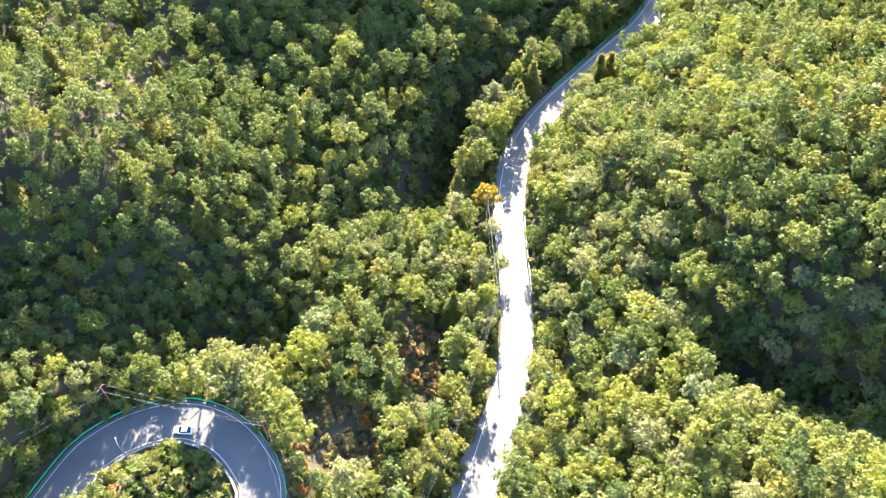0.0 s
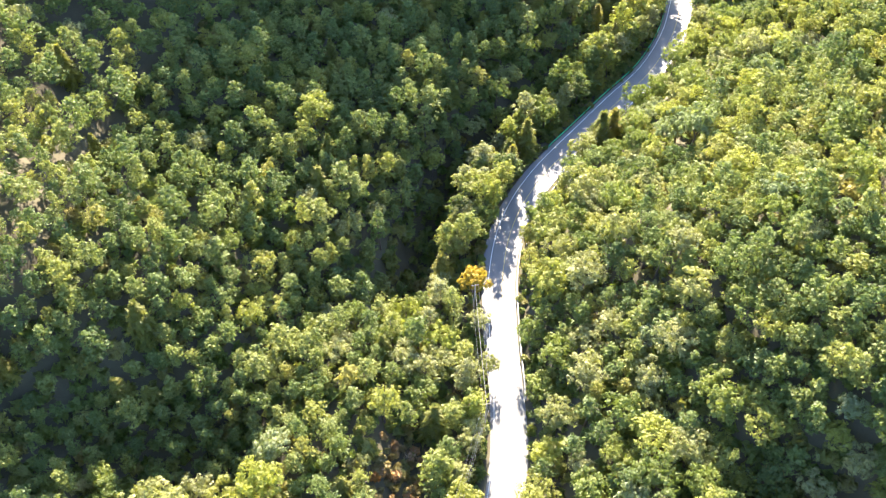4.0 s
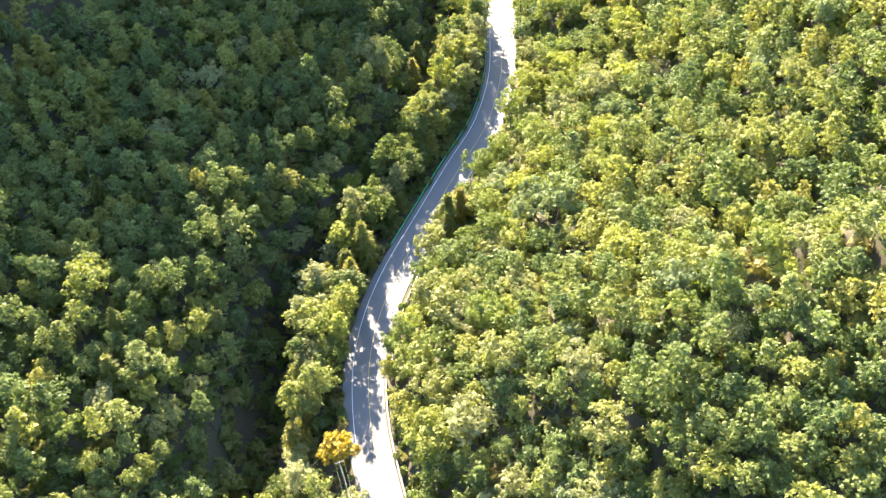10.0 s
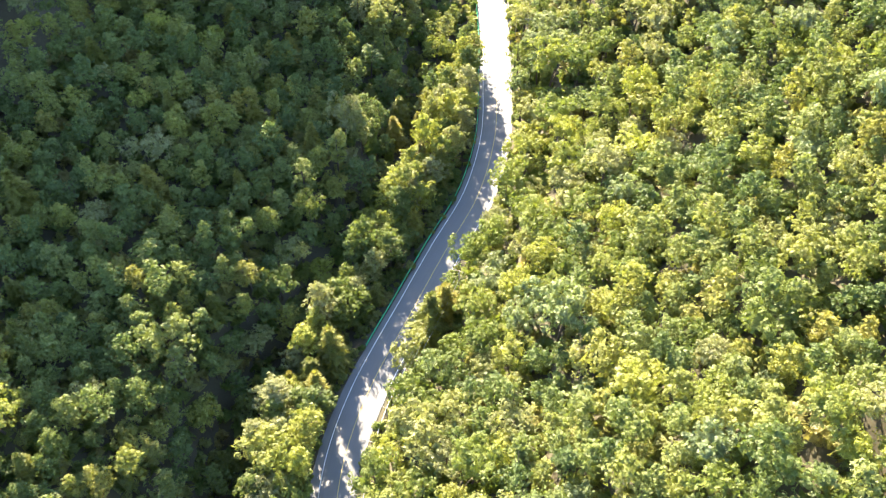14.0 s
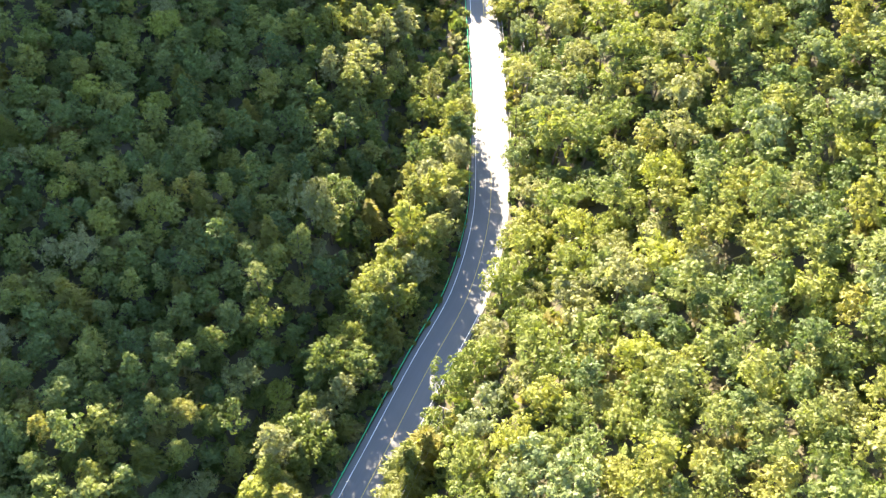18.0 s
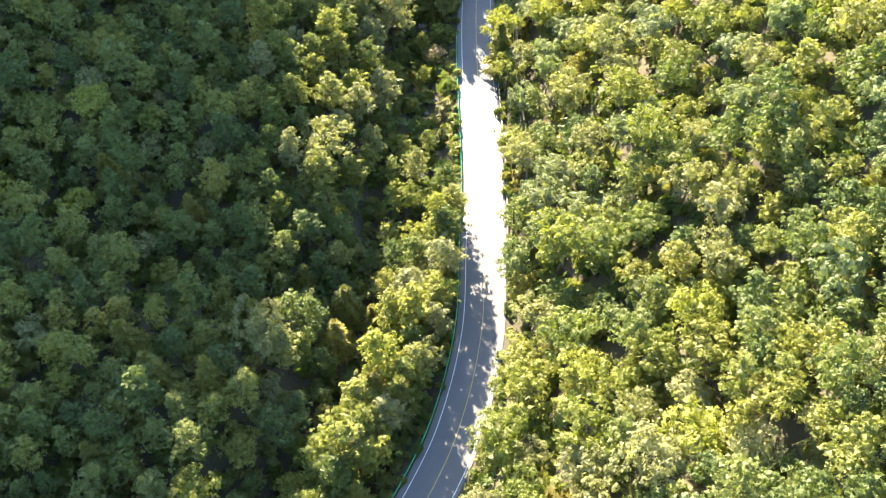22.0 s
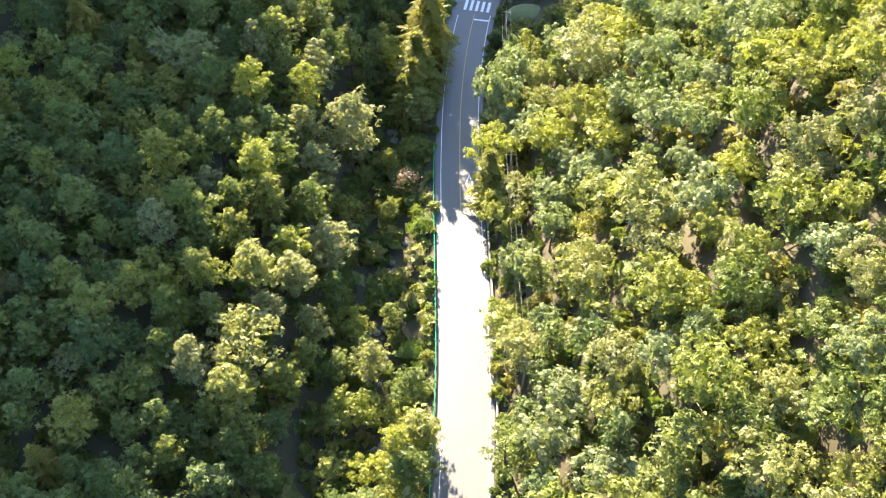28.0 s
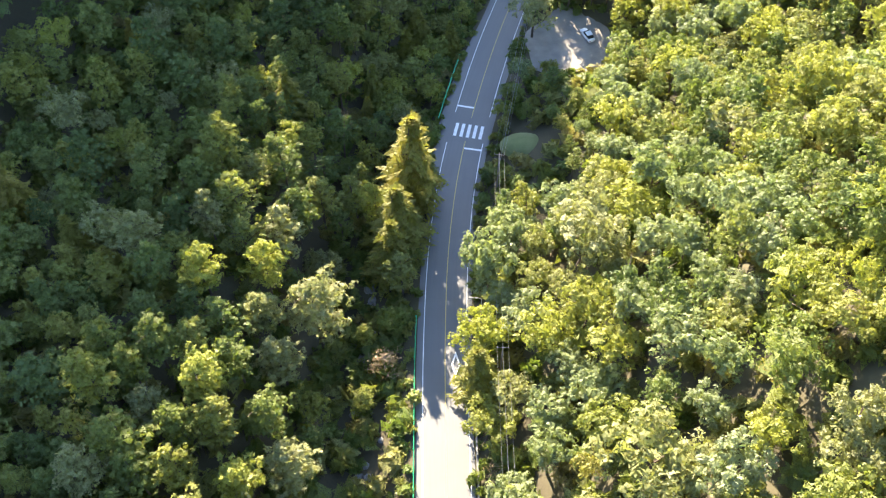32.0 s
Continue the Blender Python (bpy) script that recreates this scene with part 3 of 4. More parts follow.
loop = [utility_pole(x, y, h, RED_POLE, REDTXT, t) for x, y, h, t in ((-101.0, 52.0, 11, 45), (-75.4, 82.2, 10.3, 70), (-39.4, 75.0, 8.8, 10), (-25.0, 38.0, 9.0, 20))]
for a, b in zip(loop, loop[1:]):
    cables(a, b, skip=(1,))


def street_lamp(x, y, z, turn, height=6.5):
    lamp = tagged(new("street_lamp"), "slim pale steel street lamp with one curved arm", "street lamp")
    lamp.matrix_basis = pose(x, y, z, 0, 0, turn)
    part("base", mesh_np("base", *tube([(0, 0, -0.3), (0, 0, 0.35), (0, 0, 0.4)], [0.16, 0.16, 0.09], 8), CONCRETE), lamp)
    part("mast", mesh_np("mast", *tube([(0, 0, 0.3), (0, 0, height * 0.6), (0, 0, height)], [0.085, 0.07, 0.055], 8), GALV), lamp)
    part("arm", mesh_np("arm", *tube([(0, 0, height), (0.5, 0, height + 0.3), (1.5, 0, height + 0.4)], [0.05, 0.045, 0.04], 6), GALV), lamp)
    part("head", mesh_np("head", *tube([(1.35, 0, height + 0.38), (1.55, 0, height + 0.4), (2.1, 0, height + 0.4), (2.2, 0, height + 0.4)], [0.06, 0.15, 0.13, 0.05], 8), CONCRETE), lamp)


street_lamp(-70.0, 70.2, 19.0, 120)
for y, d in ((184.0, 5.9), (345.0, 5.9), (300.0, 5.8)):
    i = at_y(y)
    street_lamp(*(ROAD[i] + ROAD_N[i] * d), RZ[i] - 0.1, math.degrees(math.atan2(-ROAD_N[i, 1], -ROAD_N[i, 0])))


# ---- parking lot, mound, creek ----
def blob(cx0, cy0, r, z, thick, n=40, wob=0.12, squash=1.0, seed=3):
    g = np.random.default_rng(seed)
    a = np.arange(n) * 2 * np.pi / n
    rr = r * (1 + wob * np.sin(2 * a + g.uniform(0, 6)) + wob * 0.6 * np.sin(5 * a + g.uniform(0, 6)))
    ring = np.column_stack([cx0 + rr * np.cos(a), cy0 + squash * rr * np.sin(a)])
    v = np.concatenate([np.column_stack([ring, np.full(n, z)]), np.column_stack([(ring - [cx0, cy0]) * 0.5 + [cx0, cy0], np.full(n, z)]), np.column_stack([ring, np.full(n, z - thick)]), [(cx0, cy0, z)]])
    j = np.arange(n)
    k = (j + 1) % n
    f = np.concatenate([np.column_stack([j, k, k + n, j + n]), np.column_stack([j, j + 2 * n, k + 2 * n, k]), np.column_stack([j[::2] + n, (j[::2] + 1) % n + n, (j[::2] + 2) % n + n, np.full(n // 2, 3 * n)])])
    return v, f


lot = new("parking_lot", mesh_np("parking_lot", *blob(153, 406, 9.5, LOT[3], 0.3, squash=1.35), GRAVEL))
tagged(lot, "small pale gravel parking lot beside the road", "parking lot", kind="structure")


def mound():
    n, m = 28, 7
    v = [(0, 0, 1.5)]
    for k in range(1, m + 1):
        t = k / m
        for j in range(n):
            a = j * 2 * math.pi / n
            v.append((5.0 * t * math.cos(a), 3.6 * t * math.sin(a), 1.5 * (1 - t ** 2.6) - 0.3 * (k == m)))
    f = [(0, 1 + j, 1 + (j + 1) % n, 1 + (j + 1) % n) for j in range(n)]
    f = [(1 + (k - 1) * n + j, 1 + k * n + j, 1 + k * n + (j + 1) % n, 1 + (k - 1) * n + (j + 1) % n) for k in range(1, m) for j in range(n)] + [(0, 1 + j, 1 + (j + 1) % n, 1 + (j + 2) % n) for j in range(0, n, 2)]
    return np.array(v), np.array(f)


md = new("turf_mound", mesh_np("turf_mound", *mound(), TURF))
md.matrix_basis = pose(133, 378.2, float(ground_z(133, 378.2)[0]), 0, 0, -20)
tagged(md, "low rounded grassy mound in a shaded clearing", "grass mound")


def stone(seed):
    g = np.random.default_rng(seed)
    n, rows = 7, [(-0.35, 0.8), (0.1, 1.0), (0.45, 0.75), (0.62, 0.3)]
    v = [(r * math.cos(j * 6.283 / n) * g.uniform(0.8, 1.15), r * math.sin(j * 6.283 / n) * g.uniform(0.8, 1.15), z * g.uniform(0.85, 1.15)) for z, r in rows for j in range(n)]
    f = [(k * n + j, k * n + (j + 1) % n, (k + 1) * n + (j + 1) % n, (k + 1) * n + j) for k in range(3) for j in range(n)] + [(3 * n, 3 * n + 1, 3 * n + 2, 3 * n + 3), (3 * n, 3 * n + 3, 3 * n + 4, 3 * n + 6), (3 * n + 4, 3 * n + 5, 3 * n + 6, 3 * n + 6)][:2]
    return np.array(v), np.array(f)


stones = [mesh_np("creek_boulder", *stone(s), ROCK) for s in range(5)]
g2 = np.random.default_rng(17)
for k in range(120):
    i = at_y(g2.uniform(275, 372))
    x, y = ROAD[i] - ROAD_N[i] * g2.normal(13.5, 1.3)
    sc = g2.uniform(0.25, 1.0)
    ob = new("creek_boulder", stones[k % 5])
    ob.matrix_basis = pose(x, y, float(ground_z(x, y)[0]) + 0.05, 0, 0, g2.uniform(0, 360)) @ Matrix.Diagonal((sc, sc * g2.uniform(0.7, 1.1), sc * 0.8, 1))
    tagged(ob, "grey weathered boulder in the dry creek bed", "boulder", "boulders in the creek")


# ---- cars ----
def loft(sections):
    """Rounded body from cross-sections: each (y, half width at the sill, half width at the shoulder, sill z, shoulder z, top z)."""
    rings = []
    for y, w0, w1, z0, z1, z2 in sections:
        half = [(w0 * 0.9, z0), (w0, z0 + 0.12), (w1, (z0 + z1) / 2), (w1 * 0.97, z1), (w1 * 0.82, z2 - 0.01), (w1 * 0.4, z2)]
        rings.append([(x, y, z) for x, z in half] + [(-x, y, z) for x, z in half[::-1]])
    n = len(rings[0])
    v = np.array([p for r in rings for p in r])
    f = [(k * n + j, k * n + (j + 1) % n, (k + 1) * n + (j + 1) % n, (k + 1) * n + j) for k in range(len(rings) - 1) for j in range(n)]
    for e in (0, (len(rings) - 1) * n):
        f += [(e + j, e + j + 1, e + n - 2 - j, e + n - 1 - j) for j in range(n // 2 - 1)]
    return v, np.array(f)


def car(x, y, z, turn, label, m=CAR_WHITE):
    c = tagged(new("car"), label, "car")
    c.matrix_basis = pose(x, y, z, 0, 0, turn)
    body = part("body", mesh_np("body", *loft([(-2.22, 0.7, 0.74, 0.35, 0.6, 0.72), (-2.1, 0.8, 0.84, 0.25, 0.72, 0.92), (-1.3, 0.86, 0.9, 0.2, 0.8, 0.98), (0.0, 0.87, 0.91, 0.2, 0.8, 0.95), (0.9, 0.87, 0.9, 0.2, 0.78, 0.93), (1.9, 0.82, 0.86, 0.22, 0.68, 0.8), (2.2, 0.66, 0.7, 0.32, 0.55, 0.66)]), m), c)
    cab = part("cabin_glass", mesh_np("cabin_glass", *loft([(-1.75, 0.7, 0.72, 0.85, 0.9, 0.95), (-1.05, 0.74, 0.7, 0.85, 1.2, 1.36), (0.1, 0.76, 0.71, 0.85, 1.24, 1.42), (0.95, 0.74, 0.7, 0.85, 0.92, 0.98)]), GLASS_DARK), c, "dark tinted windows")
    part("roof", mesh_np("roof", *loft([(-1.1, 0.66, 0.64, 1.3, 1.36, 1.4), (-0.4, 0.68, 0.66, 1.36, 1.43, 1.46), (0.2, 0.66, 0.64, 1.36, 1.42, 1.45)]), m), c)
    tyre = mesh_np("tyre", *tube([(-0.1, 0, 0), (-0.08, 0, 0), (0.08, 0, 0), (0.1, 0, 0)], [0.28, 0.32, 0.32, 0.28], 16), RUBBER)
    rim = mesh_np("rim", *tube([(-0.115, 0, 0), (-0.1, 0, 0), (0.1, 0, 0), (0.115, 0, 0)], [0.15, 0.2, 0.2, 0.15], 12), GALV)
    for wx in (-0.8, 0.8):
        for wy in (-1.35, 1.35):
            w = part("wheel", tyre, c)
            w.matrix_basis = pose(wx, wy, 0.32)
            o = new("rim", rim)
            o.parent = w
        part("tail_lamp", mesh_np("tail_lamp", *box(-0.16, 0.16, -0.05, 0.05, -0.07, 0.07), LAMP_RED), c).matrix_basis = pose(wx * 0.72, -2.19, 0.66)
        part("headlight", mesh_np("headlight", *box(-0.18, 0.18, -0.06, 0.06, -0.06, 0.06), GALV), c).matrix_basis = pose(wx * 0.72, 2.06, 0.62)
        part("mirror", mesh_np("mirror", *box(-0.1, 0.1, -0.06, 0.06, -0.06, 0.08), m), c).matrix_basis = pose(wx * 1.2, 0.62, 0.98)
    return c


car(157.8, 408.2, LOT[3], 8, "white saloon car parked on the gravel lot")
car(-58.6, 76.4, 19.0, 86, "white saloon car on the hairpin bend")

# ---- trees ----
def leaves(rng, centres, radii, n, size, squash=0.8, aspect=1.5, spread=0.55, low=-0.35, lift=0.25):
    """Folded leaf clumps over the outer side of round tufts."""
    centres, radii = np.asarray(centres, float), np.asarray(radii, float)
    k = len(centres) * n
    dirs = rng.normal(size=(k, 3))
    dirs /= np.linalg.norm(dirs, axis=1)[:, None]
    dirs[:, 2] = np.where(dirs[:, 2] < low, -dirs[:, 2], dirs[:, 2])
    r = np.repeat(radii, n) * rng.uniform(0.62, 1.12, k)
    pos = np.repeat(centres, n, 0) + dirs * r[:, None] * np.array([1, 1, squash])
    nor = dirs + rng.normal(size=(k, 3)) * spread + np.array([0, 0, lift])
    nor /= np.linalg.norm(nor, axis=1)[:, None]
    a = np.cross(nor, rng.normal(size=(k, 3)))
    a /= np.linalg.norm(a, axis=1)[:, None]
    b = np.cross(nor, a)
    s = size * rng.uniform(0.6, 1.35, k)[:, None]
    fold = nor * s * rng.uniform(-0.35, 0.1, k)[:, None]
    skew = rng.uniform(-0.5, 0.5, k)[:, None]
    q = np.stack([pos - a * s * 0.55 * aspect - b * s * 0.35, pos + a * s * 0.55 * aspect - b * s * 0.35 + fold, pos + b * s * 0.75 + a * s * skew], 1)
    return q.reshape(-1, 3), np.arange(k * 3).reshape(-1, 3)


def trunk_mesh(rng, height, r, limbs=5, reach=1.6, start=0.35):
    bend = rng.normal(size=2) * 0.25
    pts = [(bend[0] * (t * t) * 1.5, bend[1] * t * 1.5, height * t - 0.5 * (t == 0)) for t in (0, 0.3, 0.65, 1.0)]
    out = [tube(pts, [r * 1.25, r, r * 0.65, r * 0.2], 6)]
    for k in range(limbs):
        h = height * rng.uniform(start, 0.85)
        a = rng.uniform(0, 6.28)
        d = np.array([np.cos(a), np.sin(a), rng.uniform(0.5, 1.0)]) * reach * rng.uniform(0.7, 1.2)
        base = np.array([bend[0] * (h / height) ** 2 * 1.5, bend[1] * h / height * 1.5, h])
        out.append(tube([base, base + d * 0.55 + [0, 0, 0.1], base + d], [r * 0.45, r * 0.3, r * 0.1], 4))
    return join(out)


def make_oak(seed, rx=3.4, rz=2.9, height=9.2, lobes=8, clumps=10, n=15, size=0.34):
    """A dome of a few big lobes, each of them knobbly with small round clumps of leaves."""
    rng = np.random.default_rng(seed)
    c, r = [], []
    for k in range(lobes):
        a, e = k * 2.4 + rng.uniform(-0.35, 0.35), np.arcsin(np.clip(1 - 1.15 * (k + 0.35) / lobes, -0.2, 1))
        w = rng.uniform(0.5, 0.68) * (1.0 if k else 0.6)
        mid = np.array([np.cos(a) * np.cos(e) * rx * w, np.sin(a) * np.cos(e) * rx * w, height - rz + np.sin(e) * rz * w])
        big = rx * rng.uniform(0.42, 0.56)
        out = (mid - [0, 0, height - rz]) / rx
        for q in range(clumps):
            t = rng.normal(size=3) + out * 1.9 + [0, 0, 0.45]
            t /= np.linalg.norm(t)
            c.append(mid + t * big * rng.uniform(0.72, 1.08) * [1, 1, 0.9])
            r.append(rx * rng.uniform(0.13, 0.21))
    core = leaves(rng, [(0, 0, height - rz)], [rx * 0.66], 46, 1.15, rz / rx)
    return trunk_mesh(rng, height - rz, 0.17, 5, rx * 0.7), join([leaves(rng, c, r, n, size, aspect=1.2, spread=0.27), core])


def make_pine(seed, height=10.5, spread=2.3, whorls=7, n=6):
    """A bare lower stem, then uneven whorls of boughs, each a fan of flat needle clumps that turns up at its tip; a rounded top."""
    rng = np.random.default_rng(seed)
    lean = rng.normal(size=2) * 0.45
    c, r = [(lean[0], lean[1], height * 0.985), (lean[0], lean[1], height * 0.94)], [0.42, 0.55]
    for k in range(whorls):
        t = k / (whorls - 1)
        reach = spread * np.interp(t, [0, 0.2, 0.4, 0.6, 0.8, 1], [0.7, 1.0, 0.98, 0.8, 0.58, 0.3]) * rng.uniform(0.85, 1.15)
        boughs = 5 if t < 0.75 else 4
        for b in range(boughs):
            a = b * 6.283 / boughs + k * 1.1 + rng.uniform(-0.4, 0.4)
            w, z = reach * rng.uniform(0.55, 1.25), height * (0.44 + 0.49 * t) + rng.uniform(-0.3, 0.3)
            ox, oy = lean * t * t
            for f, side in ((0.42, 0.0), (0.8, 0.27), (0.84, -0.27), (1.08, 0.0)):
                aa = a + side * rng.uniform(0.7, 1.3)
                c.append((ox + np.cos(aa) * w * f, oy + np.sin(aa) * w * f, z + 0.2 * w * f * f))
                r.append(rng.uniform(0.3, 0.5) * (1 - 0.25 * t) * spread / 2.3)
    return trunk_mesh(rng, height * 0.96, 0.16, 7, spread * 0.75), leaves(rng, c, r, n, 0.40, 0.6, 1.4, 0.4, -0.15, 0.55)


def make_tall(seed):
    return make_pine(seed, 13.0 + 0.5 * (seed % 3), 2.6 + 0.25 * (seed % 2), 11, 8)


def make_spruce(seed, height=10.5, spread=3.4, layers=14):
    rng = np.random.default_rng(seed)
    vs = []
    for k in range(layers):
        t = k / (layers - 1)
        w = spread * (1 - t) ** 0.72 + 0.2
        boughs = int(9 - 4 * t)
        for j in range(boughs):
            a = j * 6.283 / boughs + k * 0.7 + rng.uniform(-0.25, 0.25)
            out = np.array([np.cos(a), np.sin(a), -0.22])
            side = np.array([-np.sin(a), np.cos(a), 0])
            reach = w * rng.uniform(0.75, 1.12)
            for q in range(11):
                f = rng.uniform(0.2, 1.0)
                p = np.array([0, 0, height * (0.12 + 0.86 * t)]) + out * reach * f + side * rng.normal() * 0.28 * reach * (1.1 - f) + rng.normal(size=3) * 0.07
                la, lb = 0.62 * rng.uniform(0.7, 1.3), 0.34 * rng.uniform(0.7, 1.3)
                da = out + side * rng.normal() * 0.6 + np.array([0, 0, rng.normal() * 0.25])
                da /= np.linalg.norm(da)
                db = np.cross(da, [0, 0, 1]) + np.array([0, 0, rng.normal() * 0.5])
                vs += [p - da * la - db * lb, p - da * la * 0.8 + db * lb * 1.3, p + da * la * 1.2 - [0, 0, 0.12]]
    v = np.array(vs)
    return trunk_mesh(rng, height * 0.97, 0.16, 3, 1.0), (v, np.arange(len(v)).reshape(-1, 3))


def make_shrub(seed, r=1.0):
    rng = np.random.default_rng(seed)
    c = [(np.cos(a) * r * 0.6, np.sin(a) * r * 0.6, r * rng.uniform(0.35, 0.8)) for a in rng.uniform(0, 6.28, 6)] + [(0, 0, r)]
    return trunk_mesh(rng, r * 0.8, 0.05, 2, r * 0.4), leaves(rng, c, [r * 0.5] * 7, 26, 0.5, 0.8)


def make_bare(seed, height=5.5):
    """A leafless crown of fine twigs on forked limbs."""
    rng = np.random.default_rng(seed)
    out, tips = [], []
    for k in range(9):
        a, e = k * 2.4, rng.uniform(0.5, 1.2)
        d = np.array([np.cos(a) * np.cos(e), np.sin(a) * np.cos(e), np.sin(e)]) * height * 0.62
        b0 = np.array([0, 0, height * 0.3])
        out.append(tube([b0, b0 + d * 0.5 + rng.normal(size=3) * 0.15, b0 + d], [0.06, 0.04, 0.015], 4))
        for q in range(9):
            p = b0 + d * rng.uniform(0.4, 1)
            t = p + rng.normal(size=3) * 0.7 + [0, 0, 0.3]
            tips.append(tube([p, (p + t) / 2 + rng.normal(size=3) * 0.1, t], [0.03, 0.025, 0.015], 3))
        v, f = join(out + tips)
    return trunk_mesh(rng, height * 0.5, 0.13, 2, 0.8), join([(v, np.concatenate([f[:, [0, 1, 2]], f[:, [0, 2, 3]]])), leaves(rng, [(0, 0, height * 0.7)], [height * 0.36], 160, 0.24, 0.8, 2.6)])


# kind: name, makers, leaf material, label, crown radius of the model
KINDS = {
    "oak": ("oak_tree", [make_oak(s, 3.1 + 0.3 * (s % 3), 2.6 + 0.4 * (s % 2)) for s in range(1, 8)], OAK, "broad round-crowned oak with yellow-green autumn leaves on the slope", 3.4),
    "pine": ("pine_tree", [make_pine(s, 9.6 + 0.8 * (s % 4), 2.1 + 0.3 * (s % 3)) for s in range(11, 19)], PINE, "green pine tree with layered needle tufts in dense forest", 2.3),
    "tall": ("tall_tree", [make_tall(s) for s in range(21, 25)], OAK, "tall slender bright green tree with feathery layered boughs", 2.6),
    "spruce": ("conifer_tree", [make_spruce(s) for s in range(31, 34)], SPRUCE, "conical olive-green conifer with drooping boughs", 2.6),
    "silver": ("silver_leaf_tree", [make_oak(s, 3.0, 2.7) for s in range(41, 44)], SILVER, "round tree with pale silvery grey-green leaves", 3.2),
    "gold": ("autumn_tree", [make_oak(s, 2.7, 2.2, 6.4, 7, 10, 14, 0.4) for s in range(51, 53)], GOLD, "rounded roadside tree turned golden orange", 2.7),
    "rust": ("rust_shrub", [make_shrub(s, 1.5) for s in range(61, 63)], RUST, "rust-red autumn shrub on the road bank", 1.5),
    "shrub": ("shrub", [make_shrub(s, 1.1) for s in range(71, 75)], SHRUB, "low scrubby bush and dry weeds on the roadside bank", 1.1),
    "bare": ("bare_tree", [make_bare(s) for s in range(81, 83)], TWIG, "nearly leafless tree with pinkish brown twigs", 2.6),
}
MESHES = {k: [(mesh_np("trunk", *t, BARK), mesh_np("crown", *c, m)) for t, c in makers] for k, (name, makers, m, label, rad) in KINDS.items()}


def plant(kind, x, y, scale=1.0, turn=None, variant=None, label="", group="", sink=0.15):
    name, makers, m, text, rad = KINDS[kind]
    t, c = MESHES[kind][random.randrange(len(makers)) if variant is None else variant]
    tree = tagged(new(name), label or text, "shrub" if "shrub" in name else "tree", group)
    tree.matrix_basis = pose(x, y, float(ground_z(x, y)[0]) - sink, random.uniform(-4, 4), random.uniform(-4, 4), random.uniform(0, 360) if turn is None else turn) @ Matrix.Diagonal((scale * random.uniform(0.88, 1.1), scale * random.uniform(0.88, 1.1), scale * random.uniform(0.85, 1.15), 1))
    part("trunk", t, tree)
    part("crown", c, tree)
    return tree


# trees that stand out: kind, x, y, size
MARKS = [("spruce", 108.6, 372.5, 2.15), ("spruce", 111.6, 378.6, 1.3), ("tall", 102.2, 352.5, 0.85), ("oak", 98.6, 345.5, 0.8), ("shrub", 101.0, 347.5, 2.0), ("oak", 103.6, 358.0, 0.7),
         ("tall", 77.0, 268.0, 1.15), ("tall", 74.4, 262.0, 1.05), ("tall", 84.0, 287.0, 1.15), ("tall", 82.2, 281.0, 1.2), ("tall", 86.0, 294.0, 1.05), ("tall", 79.8, 274.5, 1.2), ("oak", 77.5, 284.0, 1.0), ("tall", 94.0, 345.1, 0.62), ("tall", 90.8, 333.7, 0.62),
         ("bare", 107.5, 316.0, 0.75), ("silver", 63.0, 206.0, 1.0), ("silver", 66.5, 211.5, 0.95),
         ("bare", -2.5, 108.5, 0.9), ("oak", 146.0, 411.5, 1.35), ("oak", 131.5, 388.5, 0.7), ("rust", -44.0, 84.5, 1.5), ("rust", -22.0, 71.0, 1.4), ("rust", -31.0, 63.0, 1.2), ("rust", -65.5, 70.8, 0.8), ("spruce", 30.0, 203.0, 1.0),
         ("oak", -33.0, 97.5, 1.6), ("oak", -39.5, 95.0, 1.35), ("silver", -31.0, 105.0, 1.2), ("oak", 15.8, 176.0, 1.1), ("tall", 18.3, 181.0, 1.1), ("tall", 21.3, 188.0, 1.15), ("tall", 24.3, 193.0, 1.1), ("oak", -46.5, 97.5, 1.25), ("oak", -65.5, 98.5, 0.9), ("oak", -11.5, 80.5, 1.5), ("oak", -6.5, 86.0, 1.1), ("oak", -19.0, 70.5, 0.8), ("oak", -24.0, 120.0, 1.0),
         ("pine", -77.0, 92.0, 0.9), ("oak", -62.6, 94.5, 1.0), ("oak", -49.5, 92.0, 1.2), ("oak", -37.5, 84.5, 0.8)]
# the belt of trees that keeps the hairpin bend in shade, with one gap
MARKS += [("oak" if k % 3 else "pine", -90.0 + 4.3 * k, 87.0 - 0.004 * (4.3 * k - 30) ** 2 + 2.0 * (k % 2), (0.7 if k < 5 else 0.95) + 0.08 * (k % 3)) for k in range(13) if k != 7]
taken = [(x, y, KINDS[k][4] * s) for k, x, y, s in MARKS]
for k, x, y, s in MARKS:
    plant(k, x, y, s, group="roadside trees")

